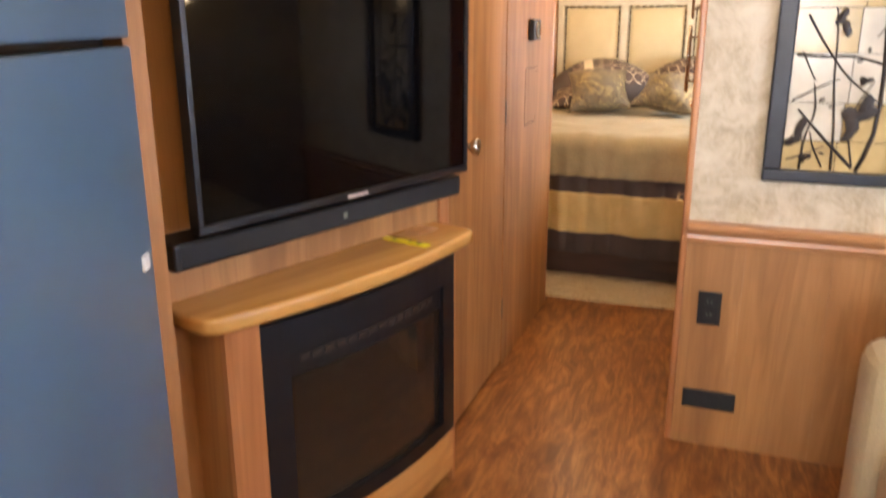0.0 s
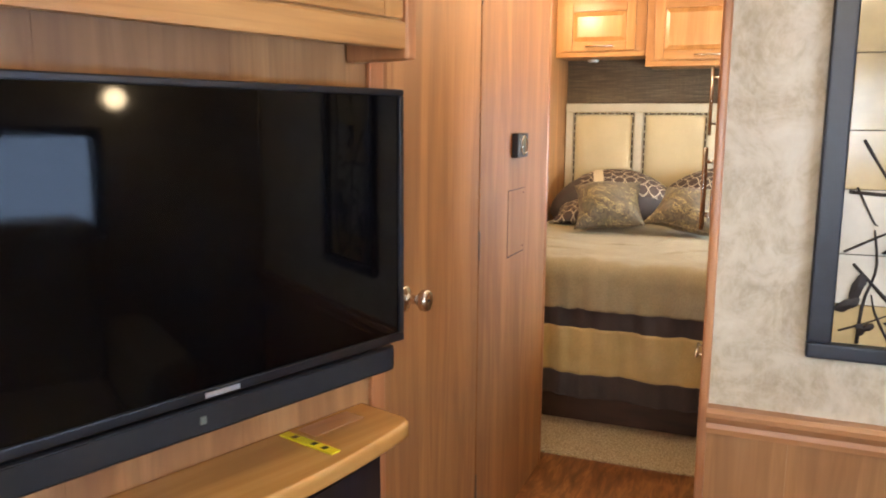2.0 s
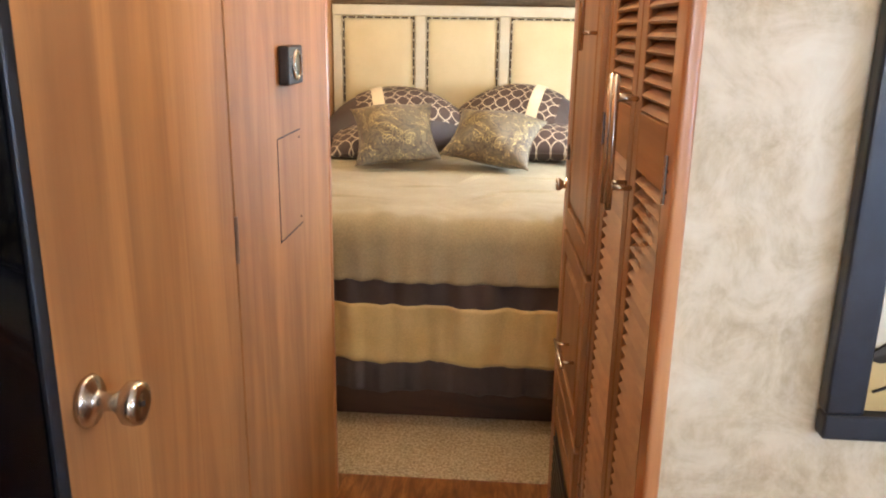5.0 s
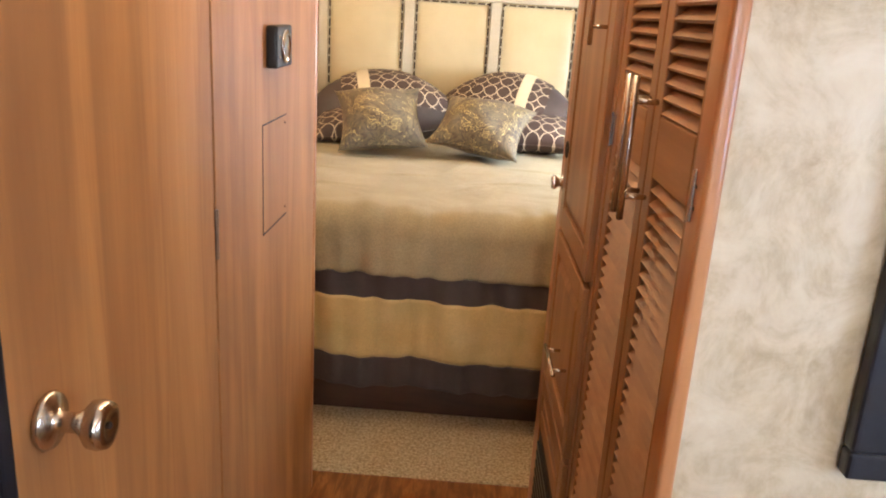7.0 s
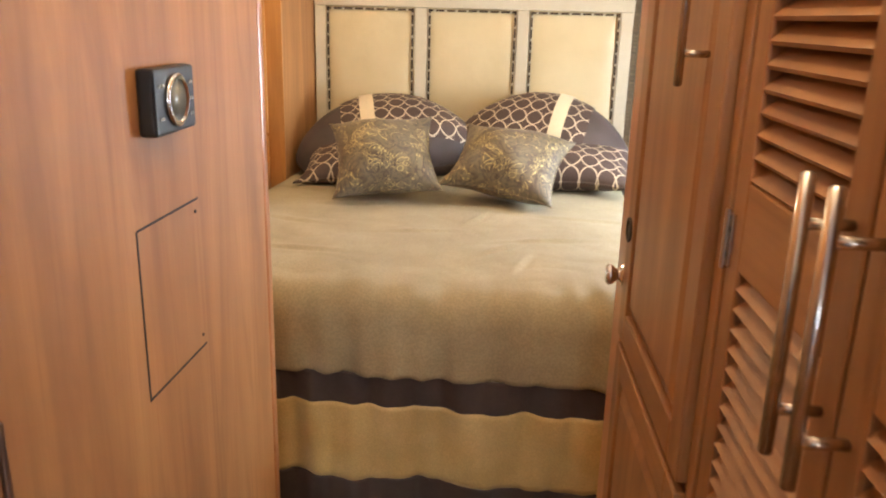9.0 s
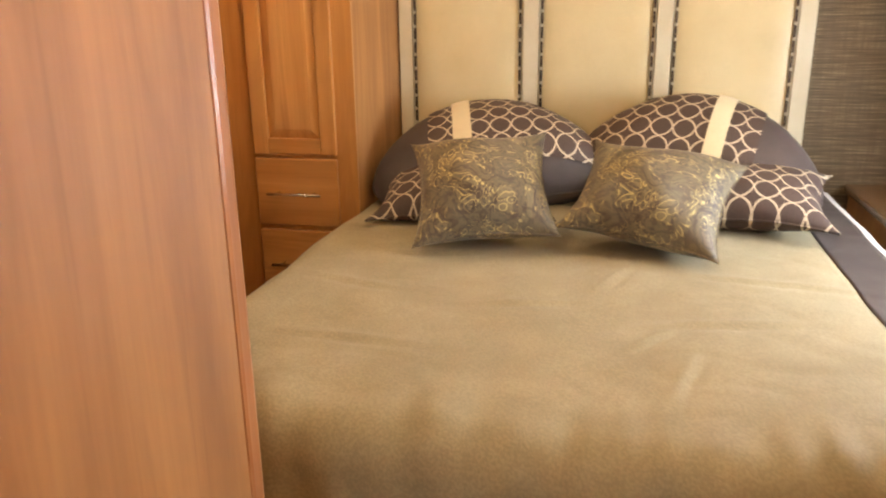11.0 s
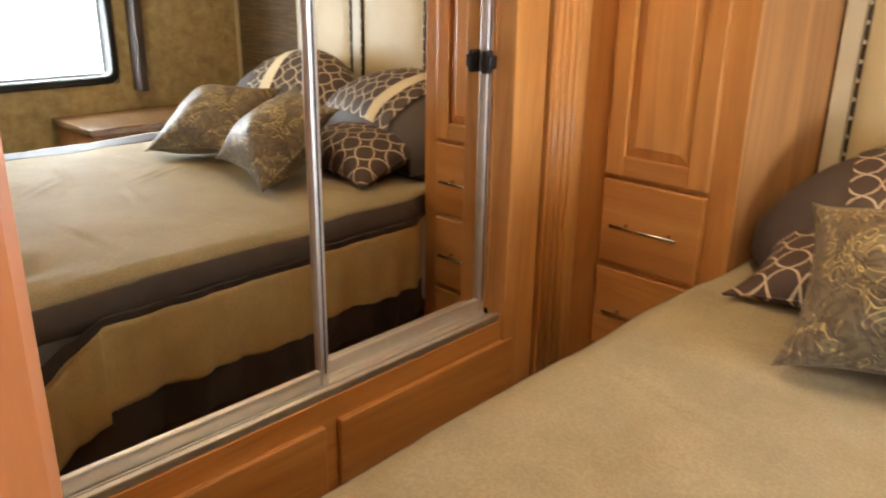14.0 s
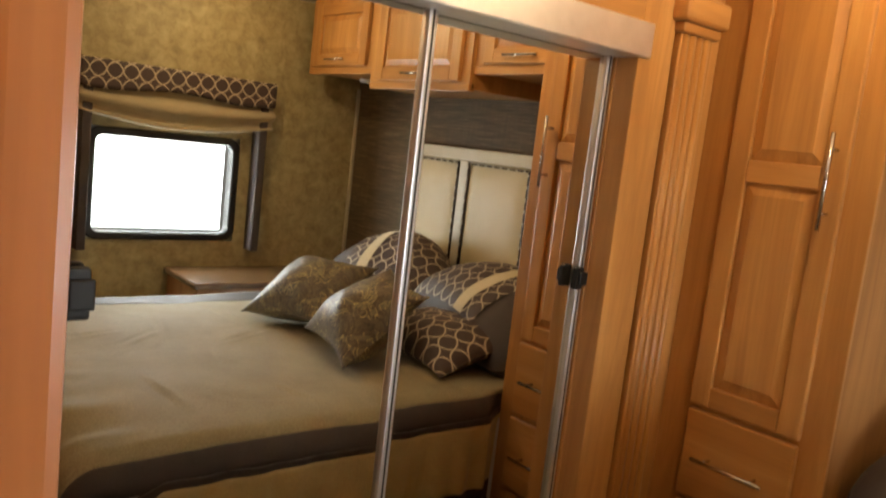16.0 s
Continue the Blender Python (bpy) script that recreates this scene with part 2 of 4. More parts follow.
gold_spots = math_node(PAISLEY, "MULTIPLY", ramp(PAISLEY, scroll, [(0.72, (0, 0, 0)), (0.93, (1, 1, 1))]), ramp(PAISLEY, qa, [(0.44, (0, 0, 0)), (0.56, (0.95, 0.95, 0.95))]))
qc = mix(PAISLEY, gold_spots, qc, (0.54, 0.42, 0.17))
qc = mix(PAISLEY, ramp(PAISLEY, qv.outputs["Distance"], [(0.10, (0.75, 0.75, 0.75)), (0.2, (0, 0, 0))]), qc, (0.045, 0.030, 0.024))
qc = mix(PAISLEY, ramp(PAISLEY, qb, [(0.42, (0, 0, 0)), (0.66, (0.4, 0.4, 0.4))]), qc, (0.23, 0.215, 0.175))
base(PAISLEY, qc)
PAISLEY.node_tree.nodes["Principled BSDF"].inputs["Sheen Weight"].default_value = 0.06
bump(PAISLEY, qa, 0.35, 0.003)


def plain(name, colour, rough, metal=0.0, vary=0.12, scale=25.0):
    m = mat(name, rough, metal)
    n = noise_tex(m, coords(m, (1, 1, 1)), scale, 4)
    base(m, ramp(m, n, [(0.3, tuple(c * (1 - vary) for c in colour)), (0.7, tuple(min(1, c * (1 + vary)) for c in colour))]))
    r = m.node_tree.nodes.new("ShaderNodeMapRange")
    r.inputs["To Min"].default_value, r.inputs["To Max"].default_value = rough * 0.85, min(1, rough * 1.15)
    wire(m, n, r.inputs[0])
    wire(m, r.outputs[0], m.node_tree.nodes["Principled BSDF"].inputs["Roughness"])
    return m


BLACK = plain("black_plastic", (0.004, 0.004, 0.005), 0.45)
SATIN = plain("black_satin", (0.006, 0.007, 0.010), 0.36)
SCREEN = plain("screen_glass", (0.0015, 0.0015, 0.002), 0.05, 0, 0.05)
SCREEN.node_tree.nodes["Principled BSDF"].inputs["IOR"].default_value = 1.25
FRIDGE = plain("blue_grey_door", (0.085, 0.165, 0.255), 0.34, 0.25, 0.06, 3)
NICKEL = plain("brushed_nickel", (0.62, 0.58, 0.53), 0.22, 1.0, 0.06)
CHROME = plain("chrome", (0.75, 0.75, 0.76), 0.1, 1.0, 0.03)
ALU = plain("silver_aluminium", (0.78, 0.78, 0.78), 0.38, 0.9, 0.05)
MIRROR = mat("mirror_glass", 0.0, 1.0, (0.78, 0.78, 0.74))
GLASSFIRE = plain("smoked_glass", (0.02, 0.014, 0.010), 0.08, 0, 0.1)
LOG = plain("ember_log", (0.10, 0.07, 0.05), 0.9, 0, 0.5, 40)
STUDDARK = plain("antique_nail_trim", (0.055, 0.036, 0.022), 0.35, 0.6)
FRAMEBLACK = plain("picture_frame_black", (0.018, 0.021, 0.030), 0.38, 0, 0.2)
GLASSTILE = plain("amber_glass_tile", (0.50, 0.36, 0.165), 0.12, 0, 0.22, 7)
GLASSPALE = plain("pale_glass_tile", (0.60, 0.54, 0.42), 0.12, 0, 0.2, 7)
IRON = plain("dark_iron", (0.03, 0.022, 0.018), 0.5, 0.4, 0.3)
YELLOW = plain("yellow_tape", (0.75, 0.62, 0.02), 0.4)
WHITE = plain("white_plastic", (0.72, 0.70, 0.66), 0.4, 0, 0.04)
LCD = plain("grey_lcd", (0.16, 0.18, 0.15), 0.3)
# near-black for seams, screws and plinth; also stands for shade in openings
SHADOWGAP = plain("gap_shade_and_dark_parts", (0.030, 0.020, 0.014), 0.7)
GLOW = mat("lamp_glow", 0.5, 0, (1, 0.9, 0.7))
GLOW.node_tree.nodes["Principled BSDF"].inputs["Emission Color"].default_value = (1, 0.78, 0.5, 1)
GLOW.node_tree.nodes["Principled BSDF"].inputs["Emission Strength"].default_value = 9.0
PANE = mat("window_pane", 0.02, 0, (1, 1, 1))
PANE.node_tree.nodes["Principled BSDF"].inputs["Transmission Weight"].default_value = 1.0
PANE.node_tree.nodes["Principled BSDF"].inputs["IOR"].default_value = 1.02
GROUND = plain("pale_gravel", (0.45, 0.43, 0.40), 0.9, 0, 0.3, 3)


# ---- building helpers ----
def thing(name, x, y, z, yaw=0.0, label="", category="", group="", kind=""):
    ob = new(name)
    ob.empty_display_size = 0.05
    ob.matrix_world = pose(x, y, z, 0, 0, yaw)
    return tagged(ob, label, category, group, kind)


def part(name, bm, material, parent=None, label="", smooth=False):
    me = bpy.data.meshes.new(name)
    bm.to_mesh(me)
    bm.free()
    me.materials.append(material)
    if smooth:
        me.polygons.foreach_set("use_smooth", [True] * len(me.polygons))
    ob = new(name, me)
    if parent is not None:
        ob.parent = parent
    return tagged(ob, label)


def box_bm(x, y, z, bevel=0.003, seg=2):
    bm = bmesh.new()
    bmesh.ops.create_cube(bm, size=1)
    sx, sy, sz = x[1] - x[0], y[1] - y[0], z[1] - z[0]
    for v in bm.verts:
        v.co = Vector(((x[0] + x[1]) / 2 + v.co.x * sx, (y[0] + y[1]) / 2 + v.co.y * sy, (z[0] + z[1]) / 2 + v.co.z * sz))
    if bevel:
        bmesh.ops.bevel(bm, geom=bm.edges[:], offset=min(bevel, sx * 0.4, sy * 0.4, sz * 0.4), segments=seg, affect="EDGES", profile=0.6)
    return bm


def box(name, x, y, z, material, parent=None, bevel=0.003, label="", seg=2):
    return part(name, box_bm(x, y, z, bevel, seg), material, parent, label)


def structure(name, x, y, z, material, label, category, bevel=0.0):
    return tagged(box(name, x, y, z, material, None, bevel), label, category, "", "structure")


def prism_bm(points, z0, z1, bevel=0.0):
    """An upright prism over a plan outline."""
    bm = bmesh.new()
    f = bm.faces.new([bm.verts.new((px, py, z0)) for px, py in points])
    ext = bmesh.ops.extrude_face_region(bm, geom=[f])
    for v in ext["geom"]:
        if isinstance(v, bmesh.types.BMVert):
            v.co.z = z1
    bmesh.ops.recalc_face_normals(bm, faces=bm.faces[:])
    if bevel:
        es = [e for e in bm.edges if abs(e.verts[0].co.z - e.verts[1].co.z) < 1e-6]
        bmesh.ops.bevel(bm, geom=es, offset=bevel, segments=3, affect="EDGES", profile=0.6)
    return bm


def rod_bm(a, b, r, sides=12):
    a, b = Vector(a), Vector(b)
    bm = bmesh.new()
    m = Matrix.Translation((a + b) / 2) @ (b - a).to_track_quat("Z", "Y").to_matrix().to_4x4()
    bmesh.ops.create_cone(bm, cap_ends=True, segments=sides, radius1=r, radius2=r, depth=(b - a).length, matrix=m)
    es = [e for e in bm.edges if len(e.link_faces) == 2 and any(len(f.verts) > 4 for f in e.link_faces)]
    bmesh.ops.bevel(bm, geom=es, offset=r * 0.25, segments=2, affect="EDGES")
    return bm


def join(*bms):
    out = bmesh.new()
    for b in bms:
        me = bpy.data.meshes.new("tmp")
        b.to_mesh(me)
        b.free()
        out.from_mesh(me)
        bpy.data.meshes.remove(me)
    return out


def lathe_bm(profile, sides=28, axis="-y"):
    """Turned about the depth axis: profile of (radius, distance towards the room)."""
    bm = bmesh.new()
    rings = []
    for r, d in profile:
        rings.append([bm.verts.new((r * math.cos(i * math.tau / sides), -d, r * math.sin(i * math.tau / sides))) for i in range(sides)])
    for p, q in zip(rings, rings[1:]):
        for i in range(sides):
            bm.faces.new((p[i], p[(i + 1) % sides], q[(i + 1) % sides], q[i]))
    bm.faces.new(rings[0])
    bm.faces.new(rings[-1])
    bmesh.ops.recalc_face_normals(bm, faces=bm.faces[:])
    return bm


def bar_pull(parent, x, z, length, face=0.0, upright=True, reach=0.032, r=0.005):
    """A bar pull on two posts; the face looks to -y."""
    h = length / 2
    a, b = ((x, face - reach, z - h), (x, face - reach, z + h)) if upright else ((x - h, face - reach, z), (x + h, face - reach, z))
    pull = part("handle", rod_bm(a, b, r), NICKEL, parent, "brushed nickel bar pull", True)
    for s in (-0.66, 0.66):
        q = (x, face, z + s * h) if upright else (x + s * h, face, z)
        part("post", rod_bm(q, (q[0], face - reach, q[2]), r * 0.8), NICKEL, pull, "", True)
    return pull


def raised_panel(x, z, y, depth=0.010):
    """A raised field with sloped edges."""
    bm = bmesh.new()
    w = min(0.028, (x[1] - x[0]) * 0.2, (z[1] - z[0]) * 0.2)
    loops = []
    for inset, d in ((0, 0.0), (0.004, -0.001), (w * 0.35, -0.003), (w, -depth), (w + 0.003, -depth)):
        loops.append([bm.verts.new(p) for p in ((x[0] + inset, y + d, z[0] + inset), (x[1] - inset, y + d, z[0] + inset), (x[1] - inset, y + d, z[1] - inset), (x[0] + inset, y + d, z[1] - inset))])
    for p, q in zip(loops, loops[1:]):
        for i in range(4):
            bm.faces.new((p[i], p[(i + 1) % 4], q[(i + 1) % 4], q[i]))
    bm.faces.new(loops[-1])
    bmesh.ops.recalc_face_normals(bm, faces=bm.faces[:])
    return bm


def panel_door(parent, x, z, face, thick=0.019, stile=0.052, split=(), wood_z=None, wood_x=None, name="door", label=""):
    """Frame-and-panel door: its back is at y = face, it stands thick towards -y."""
    wz, wx = wood_z or MAPLE, wood_x or MAPLE_X
    y = (face - thick, face)
    door = box(name, (x[0] + 0.004, x[1] - 0.004), (face - 0.006, face - 0.0005), (z[0] + 0.004, z[1] - 0.004), wz, parent, 0.001, label)
    for xs in ((x[0], x[0] + stile), (x[1] - stile, x[1])):
        box("stile", xs, y, z, wz, door, 0.004)
    edges = [z[0], *split, z[1]]
    box("rail", (x[0] + stile, x[1] - stile), y, (z[0], z[0] + stile), wx, door, 0.004)
    box("rail", (x[0] + stile, x[1] - stile), y, (z[1] - stile, z[1]), wx, door, 0.004)
    lows = [z[0] + stile] + [s + stile / 2 for s in split]
    tops = [s - stile / 2 for s in split] + [z[1] - stile]
    for s in split:
        box("rail", (x[0] + stile, x[1] - stile), y, (s - stile / 2, s + stile / 2), wx, door, 0.004)
    for lo, hi in zip(lows, tops):
        part("panel", raised_panel((x[0] + stile, x[1] - stile), (lo, hi), face - 0.006), wz, door)
    return door


def drawer_front(parent, x, z, face, pull=True, thick=0.019, material=None):
    d = box("drawer", x, (face - thick, face), z, material or MAPLE_X, parent, 0.006, "", 3)
    if pull:
        bar_pull(d, (x[0] + x[1]) / 2, (z[0] + z[1]) / 2, min(0.185, (x[1] - x[0]) * 0.66), face - thick, False)
    return d


def grid_bm(f, nu, nv, close_u=False):
    bm = bmesh.new()
    vs = [[bm.verts.new(f(i / nu, j / nv)) for j in range(nv + 1)] for i in range(nu + 1)]
    for i in range(nu):
        for j in range(nv):
            bm.faces.new((vs[i][j], vs[i + 1][j], vs[i + 1][j + 1], vs[i][j + 1]))
    return bm


def solid(ob, thick):
    s = ob.modifiers.new("thickness", "SOLIDIFY")
    s.thickness, s.offset = thick, -1
    return ob


# ---- structure ----
floor = structure("floor", (-2.4, 1.6), (-2.6, 3.82), (-0.06, 0.0), FLOOR, "glossy reddish-brown wood-look vinyl floor", "floor")
carpet = structure("carpet_floor", (-2.4, 1.0), (3.82, 6.1), (-0.06, 0.008), CARPET, "speckled beige bedroom carpet", "carpet")
ceiling = structure("ceiling", (-2.4, 1.6), (-2.6, 6.1), (CEIL, CEIL + 0.05), CEILING, "off-white padded ceiling panel", "ceiling")
ground = structure("ground", (-300, 300), (-300, 300), (-0.95, -0.9), GROUND, "pale gravel ground outside the windows", "ground")

# corridor wall on the bathroom side, with its door
wall_w = thing("wall_corridor", -0.705, 2.22, 0, 90, "cherry laminate corridor wall with a service panel", "wall", kind="structure")
box("wall_panel", (0.0, 0.06), (0, 0.04), (0, CEIL), LAMINATE, wall_w, 0.0)
box("wall_panel", (0.06, 0.68), (0, 0.04), (2.02, CEIL), LAMINATE, wall_w, 0.0)
box("wall_panel", (0.684, 1.487), (0, 0.04), (0, CEIL), LAMINATE, wall_w, 0.001)
box("edge_trim", (1.488, 1.516), (-0.002, 0.042), (0, CEIL), TRIMWOOD, wall_w, 0.006)
seam = [((0.975, 0.978), (0.965, 1.198)), ((0.978, 1.172), (1.196, 1.199)), ((0.978, 1.172), (0.965, 0.968))]
for sx, sz in seam:
    box("panel_seam", sx, (-0.0012, 0.001), sz, SHADOWGAP, wall_w, 0.0)
for sz in (0.985, 1.18):
    part("screw", rod_bm((1.160, 0, sz), (1.160, -0.002, sz), 0.003), SHADOWGAP, wall_w)
door_1 = thing("door_1", -0.705, 2.28, 0, 90, "closed cherry laminate door with a nickel knob", "door", kind="structure")
box("leaf", (0.003, 0.617), (0.001, 0.035), (0.02, 2.015), LAMINATE, door_1, 0.002)
knob = part("door_knob", lathe_bm([(0.031, 0), (0.033, 0.004), (0.030, 0.009), (0.016, 0.012), (0.0115, 0.016), (0.011, 0.034), (0.016, 0.041), (0.026, 0.050), (0.0275, 0.060), (0.025, 0.068), (0.017, 0.070), (0.010, 0.068)]), NICKEL, door_1, "satin nickel tulip knob", True)
knob.location = (0.065, 0.0, 1.0)
# dark stub on the knob stands for the shade in its key slot
part("key_slot", rod_bm((0.065, -0.068, 1.0), (0.065, -0.0705, 1.0), 0.004), SHADOWGAP, door_1)
for hz in (0.25, 1.05, 1.82):
    part("hinge", rod_bm((0.622, -0.001, hz - 0.045), (0.622, -0.001, hz + 0.045), 0.0035), plain("bronze_hinge", (0.26, 0.18, 0.13), 0.35, 0.8), door_1)

# wall with the picture: wainscot, chair rail, wallpaper
wall_p = thing("wall_picture", 0.0, 2.515, 0, 0, "mottled beige wallpaper above a cherry wainscot", "wall", kind="structure")
box("wallpaper", (0.014, 1.40), (0.0, 0.05), (0.73, CEIL), PAPER, wall_p, 0.0)
for i, (a, b) in enumerate(((0.014, 0.1915), (0.192, 0.4415), (0.442, 0.7815), (0.782, 1.40))):
    box("wainscot_panel", (a, b), (-0.006, 0.05), (0, 0.73), LAMINATE, wall_p, 0.0)
rail = bmesh.new()
prof = [(0, 0.705), (-0.010, 0.708), (-0.014, 0.722), (-0.012, 0.734), (-0.018, 0.742), (-0.026, 0.752), (-0.028, 0.764), (-0.022, 0.774), (0, 0.776)]
ends = [[rail.verts.new((x, py - 0.006 if py else 0, pz)) for py, pz in prof] for x in (0.012, 1.40)]
for i in range(len(prof)):
    j = (i + 1) % len(prof)
    rail.faces.new((ends[0][i], ends[0][j], ends[1][j], ends[1][i]))
rail.faces.new(ends[0])
rail.faces.new(ends[1])
bmesh.ops.recalc_face_normals(rail, faces=rail.faces[:])
part("chair_rail", rail, TRIM_X, wall_p, "moulded cherry chair rail")
part("corner_post", box_bm((-0.008, 0.014), (-0.008, 0.05), (0, CEIL), 0.008, 4), TRIMWOOD, wall_p, "rounded cherry corner trim", True)

# bedroom shell
headwall = structure("wall_head", (-2.4, 1.0), (5.96, 6.1), (0, CEIL), WOVEN, "dark woven grass-cloth wall behind the bed", "wall")
wall_back_left = structure("wall_bath_back", (-1.70, -0.75), (3.66, 3.70), (0, CEIL), LAMINATE, "cherry laminate partition beside the wardrobe", "wall")
wall_right = thing("wall_window", 0.83, 3.86, 0, -90, "olive mottled wallpaper wall with a window", "wall", kind="structure")
WX0, WX1, WZ0, WZ1 = 4.60, 5.305, 0.965, 1.47
for yy, zz in (((3.74, WX0), (0, CEIL)), ((WX1, 5.96), (0, CEIL)), ((WX0, WX1), (0, WZ0)), ((WX0, WX1), (WZ1, CEIL))):
    box("wallpaper", (3.86 - yy[1], 3.86 - yy[0]), (0, 0.08), zz, OLIVE, wall_right, 0.0)
structure("wall_closet_end", (-0.01, 0.83), (3.725, 3.765), (0, CEIL), LAMINATE, "cherry laminate end panel of the closet", "wall")
structure("corner_trim", (0.812, 0.828), (5.942, 5.958), (0, 1.8), CREAMFRAME, "thin cream corner bead", "trim", 0.003)

# lounge shell
wall_s = thing("wall_lounge", 1.30, -2.4, 0, -90, "mottled beige lounge wall with a wide window", "wall", kind="structure")
for yy, zz in (((-2.4, 0.37), (0, CEIL)), ((1.87, 2.515), (0, CEIL)), ((0.37, 1.87), (0, 0.96)), ((0.37, 1.87), (1.40, CEIL))):
    box("wallpaper", (-2.4 - yy[1], -2.4 - yy[0]), (0, 0.08), zz, PAPER, wall_s, 0.0)
wall_b = thing("wall_rear", -2.3, -2.4, 0, 180, "mottled beige rear wall, unseen, with an added window", "wall", kind="structure")
for xx, zz in (((-2.3, -0.35), (0, CEIL)), ((0.95, 1.4), (0, CEIL)), ((-0.35, 0.95), (0, 1.1)), ((-0.35, 0.95), (1.8, CEIL))):
    box("wallpaper", (-2.3 - xx[1], -2.3 - xx[0]), (0, 0.08), zz, PAPER, wall_b, 0.0)
structure("wall_kitchen", (-2.3, -2.24), (-2.4, 5.96), (0, CEIL), LAMINATE, "cherry laminate outer wall", "wall")


def ring_bm(wide, high, f, r_out, r_in, y0, y1):
    """A flat frame with rounded corners, open in the middle."""
    def loop(inset, r):
        pts = []
        for cx, cz, a0 in ((wide - inset - r, high - inset - r, 0), (inset + r, high - inset - r, 90), (inset + r, inset + r, 180), (wide - inset - r, inset + r, 270)):
            pts += [(cx + r * math.cos(radians(a0 + k * 15)), cz + r * math.sin(radians(a0 + k * 15))) for k in range(7)]
        return pts
    bm = bmesh.new()
    rings = []
    for inset, r, y in ((0, r_out, y1), (0, r_out, y0 + 0.006), (0.006, r_out - 0.006, y0), (f - 0.006, r_in + 0.006, y0), (f, r_in, y0 + 0.006), (f, r_in, y1)):
        rings.append([bm.verts.new((px, y, pz)) for px, pz in loop(inset, r)])
    n = len(rings[0])
    for p, q in zip(rings, rings[1:] + rings[:1]):
        for i in range(n):
            bm.faces.new((p[i], p[(i + 1) % n], q[(i + 1) % n], q[i]))
    bmesh.ops.recalc_face_normals(bm, faces=bm.faces[:])
    return bm


def window(name, x, y, z, yaw, wide, high, label):
    w = thing(name, x, y, z, yaw, label, "window", kind="structure")
    f = 0.035
    part("window_frame", ring_bm(wide, high, f, 0.055, 0.035, -0.012, 0.05), BLACK, w, "black rounded window frame")
    pane = box("pane", (f, wide - f), (0.028, 0.032), (f, high - f), PANE, w, 0.0)
    pane.visible_shadow = False
    return w


window("window_1", 0.83, WX1, WZ0, -90, WX1 - WX0, WZ1 - WZ0, "bright black-framed bedroom window")
window("window_2", 1.30, 1.87, 0.96, -90, 1.5, 0.44, "wide black-framed lounge window")
window("window_3", 0.95, -2.4, 1.1, 180, 1.3, 0.7, "black-framed rear window, unseen, added for fill light")

# ---- entertainment wall, set at an angle ----
YAW = 72.5
C, S = 0.3007, 0.9537


def angled(name, u, d, z, label, category, group="", kind=""):
    """A thing on the angled wall: u along it, d away from the room's zero line."""
    return thing(name, C * u - S * d, S * u + C * d, z, YAW, label, category, group, kind)


tv_wall = angled("wall_angled", 0, 0, 0, "angled cherry laminate wall behind the television", "wall", kind="structure")
box("wall_panel", (0.80, 1.1615), (1.34, 1.38), (0, CEIL), LAMINATE, tv_wall, 0.0)
box("wall_panel", (1.162, 1.5115), (1.34, 1.38), (0, CEIL), LAMINATE, tv_wall, 0.0)
box("wall_panel", (1.512, 1.93), (1.34, 1.38), (0, CEIL), LAMINATE, tv_wall, 0.0)
box("edge_trim", (1.86, 1.905), (1.326, 1.339), (0, CEIL), TRIMWOOD, tv_wall, 0.004)
part("side_cheek", prism_bm([(0.755, 1.15), (0.80, 1.155), (0.885, 1.337), (0.80, 1.34), (0.76, 1.34)], 0, CEIL), LAMINATE, tv_wall, "cherry laminate cheek beside the refrigerator")

tv = angled("television", 1.385, 1.219, 0.962, "large black flat-screen television mounted on the wall", "television")
W2, H = 0.466, 0.535
box("back_case", (-W2 + 0.02, W2 - 0.02), (0.02, 0.062), (0.02, H - 0.02), BLACK, tv, 0.012)
for xx, zz in (((-W2, W2), (0, 0.019)), ((-W2, W2), (H - 0.013, H)), ((-W2, -W2 + 0.014), (0.019, H - 0.013)), ((W2 - 0.014, W2), (0.019, H - 0.013))):
    box("bezel", xx, (-0.002, 0.03), zz, SATIN, tv, 0.003)
box("screen", (-W2 + 0.013, W2 - 0.013), (0.003, 0.012), (0.018, H - 0.012), SCREEN, tv, 0.0, "glossy dark screen")
box("maker_badge", (-0.035, 0.035), (-0.0035, 0.0), (0.004, 0.013), ALU, tv, 0.0, "small silver badge")
box("wall_bracket", (-0.2, 0.2), (0.062, 0.119), (0.15, 0.4), BLACK, tv, 0.004)

bar = angled("sound_bar", 1.355, 1.236, 0.892, "long black sound bar under the television", "sound bar")
box("cabinet", (-0.487, 0.487), (0.0, 0.102), (0, 0.058), BLACK, bar, 0.009, "", 3)
box("grille", (-0.47, 0.47), (-0.002, 0.004), (0.006, 0.052), plain("black_mesh", (0.010, 0.010, 0.012), 0.8), bar, 0.001)
box("indicator", (-0.006, 0.006), (-0.004, 0.0), (0.022, 0.036), LCD, bar, 0.001)


def bow(u0, u1, flat, bulge, n=16):
    return [(u0 + (u1 - u0) * i / n, flat - bulge * (1 - (2 * i / n - 1) ** 2)) for i in range(n + 1)]


def bow_panel(u0, u1, z0, z1, flat, bulge, thick, whole=(0.95, 1.752)):
    mid, half = (whole[0] + whole[1]) / 2, (whole[1] - whole[0]) / 2
    n = 14
    front = [(u0 + (u1 - u0) * i / n, flat - bulge * (1 - ((u0 + (u1 - u0) * i / n - mid) / half) ** 2)) for i in range(n + 1)]
    return prism_bm(front + [(a, b + thick) for a, b in reversed(front)], z0, z1)


